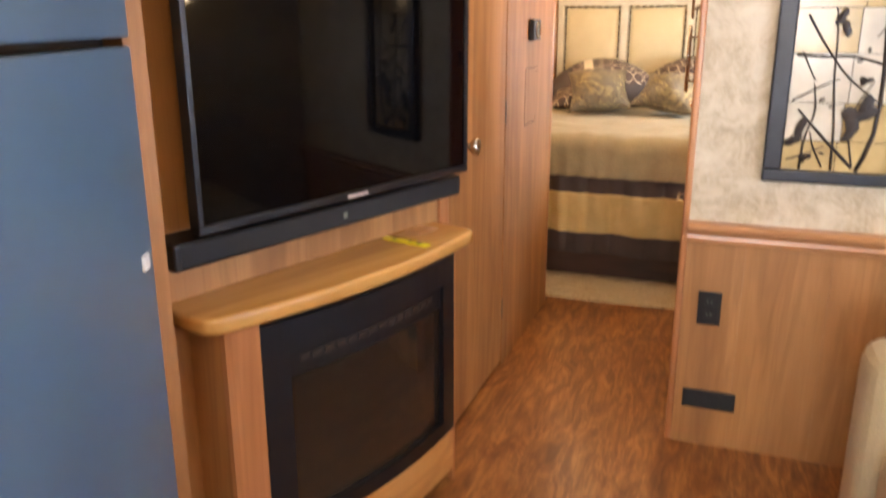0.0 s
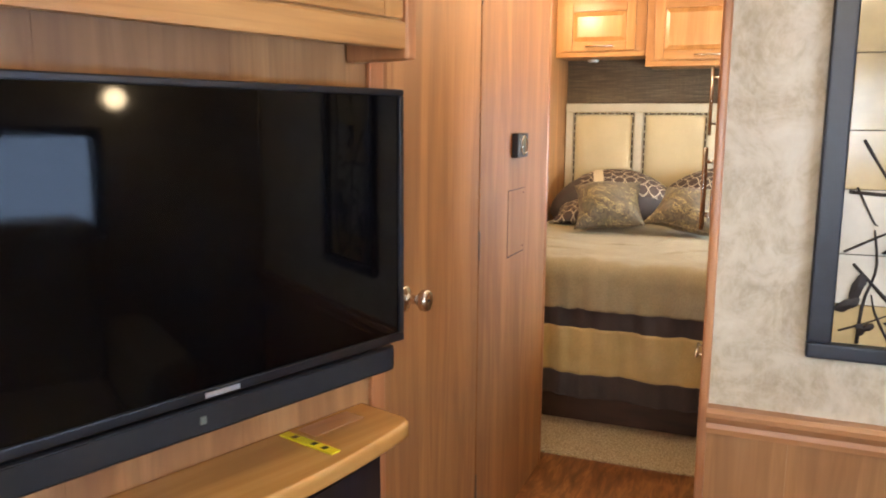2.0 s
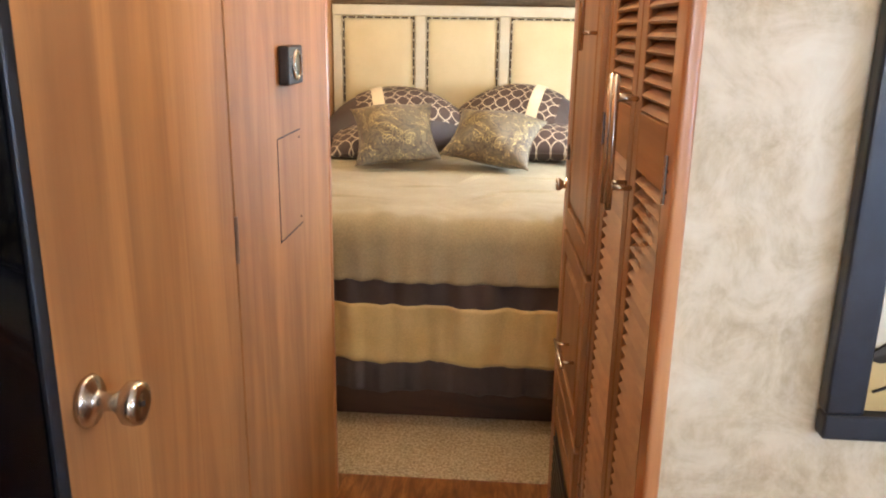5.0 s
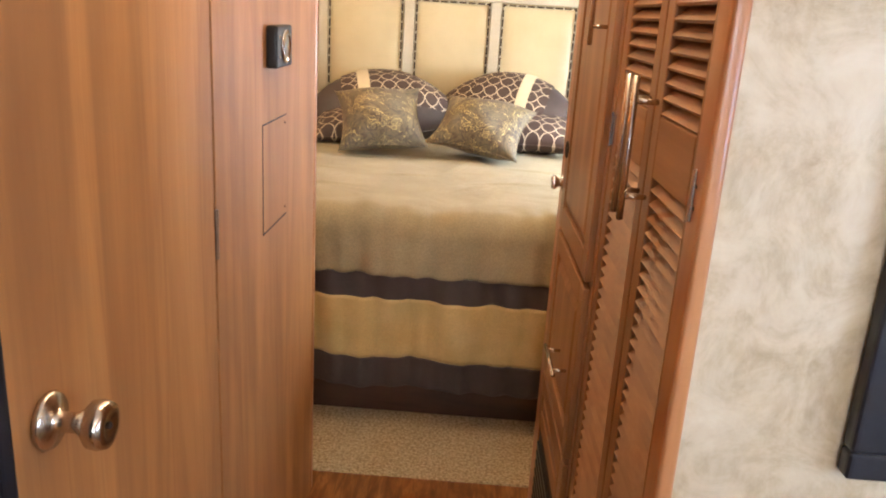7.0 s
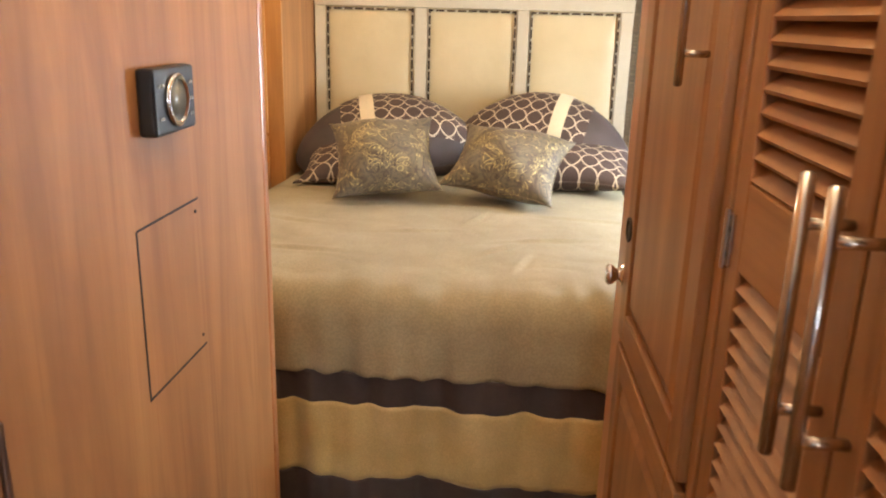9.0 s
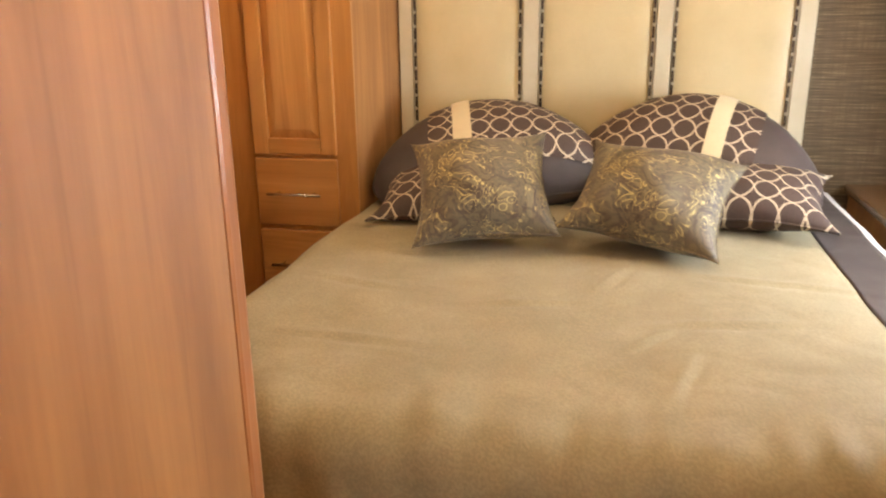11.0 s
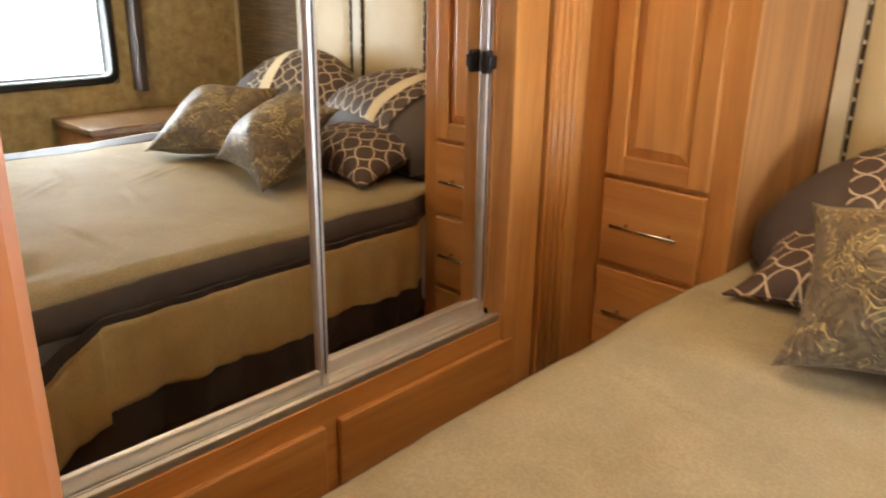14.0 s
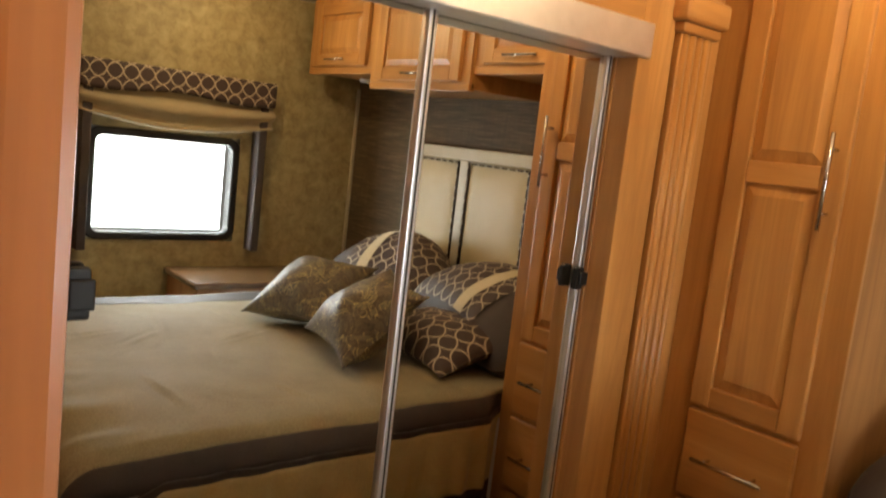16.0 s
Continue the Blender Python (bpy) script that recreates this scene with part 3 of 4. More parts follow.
fire = angled("fireplace_cabinet", 0, 0, 0, "bow-front maple cabinet with an electric fireplace", "fireplace")
part("shelf_top", prism_bm([(0.885, 1.339), (0.885, 1.215), (0.893, 1.19), (0.913, 1.172)] + bow(0.94, 1.79, 1.166, 0.045) + [(1.815, 1.172), (1.832, 1.19), (1.838, 1.215), (1.838, 1.339)], 0.758, 0.796, 0.011), SHELF, fire, "polished maple mantel shelf", True)
part("side", box_bm((0.95, 0.968), (1.20, 1.339), (0, 0.757), 0.004), LAMINATE, fire)
part("side", box_bm((1.734, 1.752), (1.20, 1.339), (0, 0.757), 0.004), LAMINATE, fire)
part("corner_stile", prism_bm([(0.94, 1.21), (0.94, 1.194), (0.952, 1.186), (1.016, 1.172), (1.016, 1.19)], 0, 0.757, 0.002), TRIMWOOD, fire)
part("corner_stile", prism_bm([(1.735, 1.205), (1.735, 1.186), (1.75, 1.187), (1.757, 1.194), (1.757, 1.21)], 0, 0.757, 0.002), TRIMWOOD, fire)
part("bottom_rail", bow_panel(1.016, 1.735, 0.05, 0.19, 1.187, 0.048, 0.02), MAPLE_X, fire)
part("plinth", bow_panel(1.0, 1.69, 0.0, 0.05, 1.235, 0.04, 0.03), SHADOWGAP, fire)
ins = part("fireplace_insert", bow_panel(1.016, 1.735, 0.665, 0.745, 1.184, 0.048, 0.03), SATIN, fire, "black metal fireplace surround")
part("surround_side", bow_panel(1.016, 1.085, 0.19, 0.665, 1.184, 0.048, 0.03), SATIN, ins)
part("surround_side", bow_panel(1.665, 1.735, 0.19, 0.665, 1.184, 0.048, 0.03), SATIN, ins)
part("surround_base", bow_panel(1.085, 1.665, 0.19, 0.235, 1.184, 0.048, 0.03), SATIN, ins)
part("vent_band", bow_panel(1.085, 1.665, 0.60, 0.665, 1.196, 0.048, 0.02), BLACK, ins)
for i in range(14):
    u = 1.12 + i * 0.036
    # dark raised strips stand for the shade inside the vent openings
    part("vent_slot", bow_panel(u, u + 0.026, 0.632, 0.648, 1.194, 0.048, 0.004), SHADOWGAP, ins)
part("glass", bow_panel(1.085, 1.665, 0.235, 0.60, 1.200, 0.048, 0.006), GLASSFIRE, ins, "dark smoked fire glass")
for a, b, z, r in ((1.18, 1.5, 0.27, 0.025), (1.3, 1.62, 0.285, 0.022), (1.22, 1.45, 0.315, 0.018)):
    part("log", rod_bm((a, 1.24, z), (b, 1.262, z + 0.03), r, 9), LOG, ins)

# flat rectangle, darker than the shelf top around it
part("shelf_inlay", box_bm((1.63, 1.77), (1.262, 1.318), (0.7955, 0.7968), 0.0), TRIM_X, fire, "thin darker rectangle at the end of the shelf")

tape = angled("tape_measure_strip", 1.60, 1.245, 0.796, "yellow printed strip lying on the mantel shelf", "strip")
strip = box("strip", (-0.012, 0.012), (-0.075, 0.075), (0.0, 0.0035), YELLOW, tape, 0.001)
strip.rotation_euler = (0, 0, radians(2))
for k in (-0.05, -0.02, 0.035):
    box("mark", (-0.007, 0.007), (k, k + 0.012), (0.0035, 0.0042), BLACK, strip, 0.0)

over = angled("overhead_cabinet", 0, 0, 0, "maple overhead cabinet above the television", "cabinet")
box("body", (0.90, 1.80), (1.19, 1.339), (1.595, CEIL), MAPLE, over, 0.002)
box("face_rail", (0.90, 1.815), (1.168, 1.19), (1.572, 1.625), MAPLE_X, over, 0.006)
box("face_frame", (0.90, 1.815), (1.178, 1.19), (1.625, CEIL), MAPLE, over, 0.001)
part("end_panel", box_bm((1.80, 1.832), (1.163, 1.339), (1.552, CEIL), 0.010, 3), TRIMWOOD, over)
for x in ((0.925, 1.360), (1.372, 1.785)):
    d = panel_door(over, x, (1.628, 2.14), 1.178)
    bar_pull(d, (x[0] + x[1]) / 2, 1.655, 0.16, 1.159, False)
side_box = angled("corner_cabinet", 0, 0, 0, "maple corner valance beside the overhead cabinet", "cabinet")
part("body", prism_bm([(0.70, 1.06), (0.89, 1.158), (0.89, 1.339), (0.70, 1.339)], 1.555, CEIL, 0.008), TRIMWOOD, side_box)

# refrigerator, turned the other way
fridge = thing("refrigerator", -0.868, 1.064, 0, 115, "blue-grey steel two-door refrigerator", "refrigerator")
box("case", (-0.70, -0.004), (0.03, 0.60), (0, CEIL - 0.02), BLACK, fridge, 0.003)
box("lower_door", (-0.70, 0.0), (-0.012, 0.03), (0.06, 1.343), FRIDGE, fridge, 0.006, "blue-grey steel door", 3)
box("freezer_door", (-0.70, 0.0), (-0.012, 0.03), (1.357, CEIL - 0.03), FRIDGE, fridge, 0.006, "blue-grey steel door", 3)
box("child_lock_tab", (-0.07, -0.038), (-0.018, -0.011), (0.964, 0.992), WHITE, fridge, 0.003, "small white tab")

# ---- thermostat, outlet, vent ----
th = thing("thermostat", -0.705, 3.288, 1.352, 90, "black thermostat with a round silver-ringed display", "thermostat")
box("case", (-0.062, 0.062), (-0.024, 0.0), (-0.042, 0.042), BLACK, th, 0.006, "", 3)
part("ring", lathe_bm([(0.033, 0.022), (0.034, 0.028), (0.028, 0.030), (0.027, 0.025)]), CHROME, th, "silver ring", True)
part("display", lathe_bm([(0.027, 0.022), (0.027, 0.0265), (0.001, 0.027)]), LCD, th, "", True)
for kx, kz in ((0.046, 0.02), (0.046, -0.002), (0.046, -0.022), (-0.046, 0.02), (-0.046, -0.02)):
    box("key", (kx - 0.006, kx + 0.006), (-0.0255, -0.0235), (kz - 0.002, kz + 0.002), NICKEL, th, 0.0)
outlet = thing("wall_outlet", 0.099, 2.509, 0.49, 0, "black double wall outlet on the wainscot", "outlet")
box("plate", (-0.036, 0.036), (-0.006, 0.0), (-0.056, 0.056), BLACK, outlet, 0.003)
for z in (-0.022, 0.022):
    sock = box("socket", (-0.016, 0.016), (-0.009, -0.005), (z - 0.014, z + 0.014), SATIN, outlet, 0.004)
    for kx in (-0.006, 0.006):
        box("slot", (kx - 0.0012, kx + 0.0012), (-0.0096, -0.0088), (z - 0.003, z + 0.006), LCD, sock, 0.0)
vent = thing("floor_vent", 0.124, 2.509, 0.167, 0, "black rectangular vent grille low on the wainscot", "vent")
box("plate", (-0.084, 0.084), (-0.006, 0.0), (-0.032, 0.032), BLACK, vent, 0.003)
for i in range(5):
    box("slat", (-0.074, 0.074), (-0.010, -0.005), (-0.024 + i * 0.0115, -0.018 + i * 0.0115), SATIN, vent, 0.001)

# ---- picture of branches on glass ----
pic = thing("wall_art", 0.211, 2.514, 0.92, 0, "black-framed panel of amber glass with dark branches and leaves", "picture")
PW, PH, PF = 0.385, 0.865, 0.050
for xx, zz in (((0, PW), (0, PF * 0.72)), ((0, PW), (PH - PF, PH)), ((0, PF), (PF * 0.72, PH - PF)), ((PW - PF, PW), (PF * 0.72, PH - PF))):
    box("frame_bar", xx, (-0.028, 0.0), zz, FRAMEBLACK, pic, 0.007, "", 3)
cols, rowsz = (PF, 0.19, 0.235, PW - PF), (PF * 0.72, 0.125, 0.235, 0.375, 0.50, 0.66, PH - PF)
for j, (a, b) in enumerate(zip(rowsz, rowsz[1:])):
    cut = 0.195 + 0.035 * (j / 5)
    for i, (p, q) in enumerate(((PF, cut), (cut, PW - PF))):
        box("glass_tile", (p + 0.001, q - 0.001), (-0.010, -0.004), (a + 0.001, b - 0.001), GLASSPALE if (i * 2 + j * 3) % 5 in (1, 3) else GLASSTILE, pic, 0.001)
box("backing", (PF, PW - PF), (-0.004, 0.0), (PF * 0.7, PH - PF), IRON, pic, 0.0)


def branch(points, r0, r1):
    n = 10
    bm = bmesh.new()
    rings = []
    P = [Vector((a, -0.012, b)) for a, b in points]
    pts = []
    for i in range(n + 1):
        t = i / n * (len(P) - 1)
        k = min(int(t), len(P) - 2)
        p0, p1, p2, p3 = P[max(k - 1, 0)], P[k], P[k + 1], P[min(k + 2, len(P) - 1)]
        f = t - k
        pts.append(0.5 * ((2 * p1) + (p2 - p0) * f + (2 * p0 - 5 * p1 + 4 * p2 - p3) * f * f + (3 * p1 - p0 - 3 * p2 + p3) * f ** 3))
    for i, p in enumerate(pts):
        d = (pts[min(i + 1, n)] - pts[max(i - 1, 0)]).normalized()
        side = Vector((d.z, 0, -d.x))
        r = (r0 + (r1 - r0) * i / n) * (1 + 0.25 * noise.noise(p * 60))
        rings.append([bm.verts.new(p + side * r * math.cos(a) + Vector((0, -1, 0)) * r * 0.7 * math.sin(a)) for a in (0, 1.05, 2.09, 3.14, 4.19, 5.24)])
    for a, b in zip(rings, rings[1:]):
        for i in range(6):
            bm.faces.new((a[i], a[(i + 1) % 6], b[(i + 1) % 6], b[i]))
    bm.faces.new(rings[0])
    bm.faces.new(rings[-1])
    bmesh.ops.recalc_face_normals(bm, faces=bm.faces[:])
    return part("branch", bm, IRON, pic, "", True)


for pts, r0, r1 in (
    (((0.10, 0.04), (0.105, 0.13), (0.125, 0.21), (0.115, 0.29)), 0.004, 0.002),
    (((0.185, 0.04), (0.18, 0.16), (0.165, 0.30), (0.16, 0.42), (0.15, 0.5)), 0.004, 0.002),
    (((0.25, 0.04), (0.285, 0.15), (0.29, 0.33), (0.275, 0.52), (0.29, 0.66), (0.27, 0.81)), 0.007, 0.003),
    (((0.24, 0.05), (0.16, 0.13), (0.08, 0.215)), 0.005, 0.003),
    (((0.062, 0.065), (0.11, 0.085), (0.16, 0.11)), 0.0025, 0.0015),
    (((0.06, 0.37), (0.14, 0.365), (0.22, 0.365), (0.33, 0.33)), 0.004, 0.003),
    (((0.08, 0.48), (0.13, 0.40), (0.20, 0.31), (0.30, 0.23)), 0.0035, 0.002),
    (((0.06, 0.24), (0.13, 0.28), (0.18, 0.305)), 0.003, 0.0015),
    (((0.16, 0.05), (0.13, 0.11), (0.12, 0.15)), 0.003, 0.0015),
    (((0.075, 0.38), (0.11, 0.31), (0.12, 0.30)), 0.0025, 0.0015),
    (((0.07, 0.79), (0.13, 0.74), (0.17, 0.62), (0.15, 0.52)), 0.003, 0.0015),
    (((0.12, 0.80), (0.19, 0.70), (0.26, 0.62), (0.32, 0.58)), 0.003, 0.002),
    (((0.33, 0.52), (0.29, 0.46), (0.26, 0.42)), 0.003, 0.0015),
    (((0.24, 0.05), (0.22, 0.19), (0.27, 0.30)), 0.003, 0.0015)):
    branch(pts, r0, r1)


def leaf(x, z, size, turn, lobes=1):
    bm = bmesh.new()
    n = 20
    ring = []
    for i in range(n):
        a = i / n * math.tau
        r = size * (0.62 + 0.38 * math.cos(a) ** 2 + (0.28 * math.cos(a * lobes) if lobes > 1 else 0)) * (1 + 0.08 * math.sin(5 * a))
        ring.append((r * math.cos(a), r * math.sin(a) * (0.62 if lobes == 1 else 0.9)))
    co, si = math.cos(radians(turn)), math.sin(radians(turn))
    f = [bm.verts.new((x + co * a - si * b, -0.013, z + si * a + co * b)) for a, b in ring]
    g = [bm.verts.new((v.co.x, -0.017, v.co.z)) for v in f]
    c = bm.verts.new((x, -0.021, z))
    for i in range(n):
        j = (i + 1) % n
        bm.faces.new((f[i], f[j], g[j], g[i]))
        bm.faces.new((g[i], g[j], c))
    bm.faces.new(f)
    bmesh.ops.recalc_face_normals(bm, faces=bm.faces[:])
    part("leaf", bm, IRON, pic)


for lx, lz, ls, lt, ln in ((0.092, 0.165, 0.030, 70, 1), (0.075, 0.125, 0.028, 30, 1), (0.235, 0.20, 0.045, 20, 3), (0.255, 0.225, 0.04, 75, 1), (0.225, 0.155, 0.034, 60, 1), (0.165, 0.475, 0.026, 60, 1), (0.18, 0.445, 0.026, 110, 1), (0.245, 0.30, 0.018, 10, 3), (0.11, 0.075, 0.018, 20, 3), (0.165, 0.225, 0.007, 0, 1), (0.14, 0.245, 0.009, 30, 1), (0.155, 0.09, 0.008, 0, 1), (0.225, 0.355, 0.009, 20, 1), (0.245, 0.385, 0.008, 80, 1), (0.17, 0.60, 0.020, 40, 3), (0.21, 0.62, 0.024, 70, 3), (0.23, 0.72, 0.03, 30, 1), (0.30, 0.77, 0.03, 120, 1), (0.12, 0.70, 0.02, 60, 1)):
    leaf(lx, lz, ls, lt, ln)

# ---- louvered closet and tall cabinet along the corridor ----
CL = 3.72
closet = thing("louvered_closet", -0.0245, CL, 0, -88.8, "cherry closet with louvered double doors", "closet")
box("side_panel", (0.0, 0.02), (0.0, 0.5), (0, CEIL), LOUVER_Z, closet, 0.001)
box("header", (0.607, 1.180), (0.002, 0.03), (2.05, CEIL), LOUVER, closet, 0.001)
# near-black sheet behind the slats: the closet's inner shade as colour
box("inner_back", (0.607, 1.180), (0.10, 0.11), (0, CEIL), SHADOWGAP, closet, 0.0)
SLAT = None


def louver_door(x0, x1, handle_x, hinge_x):
    global SLAT
    st = 0.042
    door = box("louver_door", (x0, x0 + st), (-0.004, 0.02), (0.03, 2.04), LOUVER_Z, closet, 0.004, "louvered cherry door")
    box("stile", (x1 - st, x1), (-0.004, 0.02), (0.03, 2.04), LOUVER_Z, door, 0.004)
    for z in ((0.03, 0.13), (1.225, 1.315), (1.97, 2.04)):
        box("rail", (x0 + st, x1 - st), (-0.004, 0.02), z, LOUVER, door, 0.003)
    wide = x1 - x0 - 2 * st
    if SLAT is None:
        bm = box_bm((-0.5, 0.5), (-0.0135, 0.0135), (-0.0028, 0.0028), 0.0)
        bmesh.ops.rotate(bm, verts=bm.verts[:], cent=(0, 0, 0), matrix=Matrix.Rotation(radians(42), 3, "X"))
        SLAT = bpy.data.meshes.new("slat")
        bm.to_mesh(SLAT)
        bm.free()
        SLAT.materials.append(LOUVER)
    for lo, hi in ((0.13, 1.225), (1.315, 1.97)):
        n = int((hi - lo) / 0.0215)
        for i in range(n):
            s = new("slat", SLAT)
            s.parent = door
            s.matrix_basis = Matrix.Translation(((x0 + x1) / 2, 0.008, lo + (i + 0.5) * (hi - lo) / n)) @ Matrix.Diagonal((wide, 1, 1, 1))
    bar_pull(door, handle_x, 1.262, 0.215, -0.004, True, 0.036, 0.0055)
    for hz in (0.42, 1.25, 1.85):
        h = box("hinge", (hinge_x - 0.012, hinge_x + 0.012), (-0.008, -0.003), (hz - 0.028, hz + 0.028), NICKEL, door, 0.001, "nickel hinge")
        part("pin", rod_bm((hinge_x, -0.009, hz - 0.032), (hinge_x, -0.009, hz + 0.032), 0.004), NICKEL, h)
        for k in (-0.015, 0.012):
            part("screw", rod_bm((hinge_x + 0.007, -0.0075, hz + k), (hinge_x + 0.007, -0.0092, hz + k), 0.003, 8), SHADOWGAP, h)


louver_door(0.612, 0.904, 0.882, 0.618)
louver_door(0.908, 1.178, 0.930, 1.175)

tall = thing("tall_cabinet", -0.0245, CL, 0, -88.8, "tall cherry cabinet with panel door and drawers", "cabinet")
box("body", (0.021, 0.604), (0.003, 0.5), (0, CEIL), LOUVER_Z, tall, 0.001)
box("end_stile", (0.0, 0.095), (-0.012, 0.003), (0, CEIL), TRIMWOOD, tall, 0.004)
box("face_stile", (0.578, 0.608), (-0.006, 0.003), (0, CEIL), LOUVER_Z, tall, 0.003)
d = panel_door(tall, (0.099, 0.574), (0.93, 2.04), -0.001, 0.017, 0.055, (), LOUVER_Z, LOUVER)
bar_pull(d, 0.505, 1.50, 0.21, -0.018)
for z0, z1, h in ((0.52, 0.915, True), (0.36, 0.505, False)):
    dr = panel_door(tall, (0.099, 0.574), (z0, z1), -0.001, 0.017, 0.05, (), LOUVER_Z, LOUVER, "drawer")
    if h:
        bar_pull(dr, 0.42, 0.685, 0.17, -0.018, False)
grille = box("furnace_grille", (0.10, 0.58), (-0.010, 0.002), (0.03, 0.33), BLACK, tall, 0.003, "black furnace grille")
for i in range(9):
    box("slat", (0.115, 0.565), (-0.016, -0.009), (0.05 + i * 0.029, 0.064 + i * 0.029), SATIN, grille, 0.001)
catch = part("door_catch", lathe_bm([(0.021, 0.0), (0.021, 0.004), (0.012, 0.008), (0.010, 0.014), (0.017, 0.022), (0.019, 0.028), (0.015, 0.033), (0.004, 0.035)]), CHROME, tall, "chrome door catch", True)
catch.location = (0.084, -0.012, 1.034)
# dark disc on the stile, its colour is the shade in the hole
part("bored_hole", rod_bm((0.126, -0.0165, 1.128), (0.126, -0.0188, 1.128), 0.021, 20), SHADOWGAP, tall)

# ---- bed ----
BEDBASE = wood("dark_cherry_base", (0.030, 0.012, 0.007), (0.060, 0.023, 0.012), (0.085, 0.034, 0.018), "x", 0.4)
BX0, BX1, BY0, BY1, BT = -1.21, 0.375, 4.075, 5.90, 0.815
bed = thing("bed", (BX0 + BX1) / 2, (BY0 + BY1) / 2, 0, 0, "queen bed with a tan, brown and gold banded comforter", "bed")
bw, bl = (BX1 - BX0) / 2, (BY1 - BY0) / 2
box("base", (-bw + 0.12, bw - 0.12), (-bl + 0.16, bl), (0.008, 0.40), BEDBASE, bed, 0.004, "dark cherry bed base")
box("mattress", (-bw + 0.05, bw - 0.05), (-bl + 0.06, bl), (0.40, 0.74), SHEET, bed, 0.05, "white mattress", 4)


def top_z(x, y):
    p = Vector((x * 2.0, y * 2.0, 0.3))
    z = BT + 0.010 * noise.noise(p) + 0.006 * noise.noise(p * 2.7 + Vector((3, 1, 0)))
    z -= 0.003 * max(0.0, 1 - abs(noise.noise(Vector((x * 5 + y * 2, y * 6 - x, 1.7)))) * 9) * 0.6
    for cx, cy, ln, yaw in ((-0.42, -0.58, 0.12, -4), (0.30, -0.36, 0.14, 12), (0.16, -0.46, 0.09, 50), (0.44, -0.08, 0.15, -6), (-0.36, 0.02, 0.12, 10), (0.08, -0.12, 0.10, 66), (-0.52, -0.25, 0.10, -14), (-0.10, -0.30, 0.08, 12), (0.22, -0.60, 0.09, 75), (-0.62, 0.22, 0.09, -20)):
        dx, dy = x - cx, y - cy
        co, si = math.cos(radians(yaw)), math.sin(radians(yaw))
        a, b = dx * co + dy * si, -dx * si + dy * co
        z += 0.0055 * math.exp(-(a / ln) ** 2) * (math.exp(-((b - 0.010) / 0.012) ** 2) - math.exp(-((b + 0.010) / 0.010) ** 2))
    fold = noise.noise(Vector((x * 9, 0.4, 2))) + 0.7 * noise.noise(Vector((x * 23, 0.4, 7)))
    z += 0.014 * fold * math.exp(-((y + bl - 0.03) / 0.13) ** 2)
    r = 0.09 if x < 0 else 0.03
    e = bw - abs(x)
    if e < r:
        z -= r - math.sqrt(max(0, r * r - (r - max(e, 0)) ** 2))
    return z


def beside(x, y):
    """Keeps the spread clear of the tall cabinet at the head."""
    lim = -1.152 - (BX0 + BX1) / 2
    k = min(1, max(0, (y + (BY0 + BY1) / 2 - 5.30) / 0.09))
    return max(x, lim) * k + x * (1 - k)


def fold_out(x, z):
    fall = min(1.0, (BT - z) / 0.22)
    pleat = 1 - 2.2 * abs(noise.noise(Vector((x * 11.0, z * 1.2, 3.0))))
    return fall * (0.024 * noise.noise(Vector((x * 6.0, z * 0.9, 5.0))) + 0.016 * noise.noise(Vector((x * 17.0, z * 1.6, 9.0))) + 0.016 * pleat)


def top_part(name, x0, x1, material, lift, label):
    nu = max(8, int((x1 - x0) / 0.012))
    r, drop = 0.085, 0.135
    arc = r * math.pi / 2
    total = drop + arc + 2 * bl - r

    def f(u, v):
        x = x0 + (x1 - x0) * u
        d = total * v
        sag = BT - top_z(x, -bl + r)
        if d < drop:
            y, z = -bl, BT - r - drop + d
        elif d < drop + arc:
            a = (d - drop) / r
            y, z = -bl + r - r * math.cos(a), BT - r + r * math.sin(a)
        else:
            y = -bl + r + d - drop - arc
            return (beside(x, y), y, top_z(x, y) + lift)
        return (x, y - fold_out(x, z) - lift, z - sag * min(1, d / drop) + lift)
    return solid(part(name, grid_bm(f, nu, 160), material, bed, label, True), 0.010)


top_part("comforter_edge", -bw, -bw + 0.033, BROWN, 0.001, "brown satin comforter border")
top_part("comforter_top", -bw + 0.032, bw - 0.17, SPREAD, 0.0, "tan woven comforter top")
top_part("comforter_border", bw - 0.171, bw - 0.035, BROWN, 0.001, "brown satin comforter border")
# narrow white strip outside the brown border
top_part("sheet_fold", bw - 0.036, bw, SHEET, 0.0, "white strip at the window side")


def rim(s):
    """Plan of the hem: left side, rounded corner, foot, corner, right side."""
    r = 0.085
    straight, foot, arc = 2 * bl - r, 2 * bw - 2 * r, r * math.pi / 2
    d = s * (2 * straight + foot + 2 * arc)
    if d < straight:
        return Vector((-bw, bl - d, 0)), Vector((-1, 0, 0))
    d -= straight
    if d < arc:
        a = d / r
        nrm = Vector((-math.cos(a), -math.sin(a), 0))
        return Vector((-bw + r, -bl + r, 0)) + nrm * r, nrm
    d -= arc
    if d < foot:
        return Vector((-bw + r + d, -bl, 0)), Vector((0, -1, 0))
    d -= foot
    if d < arc:
        a = d / r
        nrm = Vector((math.sin(a), -math.cos(a), 0))
        return Vector((bw - r, -bl + r, 0)) + nrm * r, nrm
    d -= arc
    return Vector((bw, -bl + r + d, 0)), Vector((1, 0, 0))


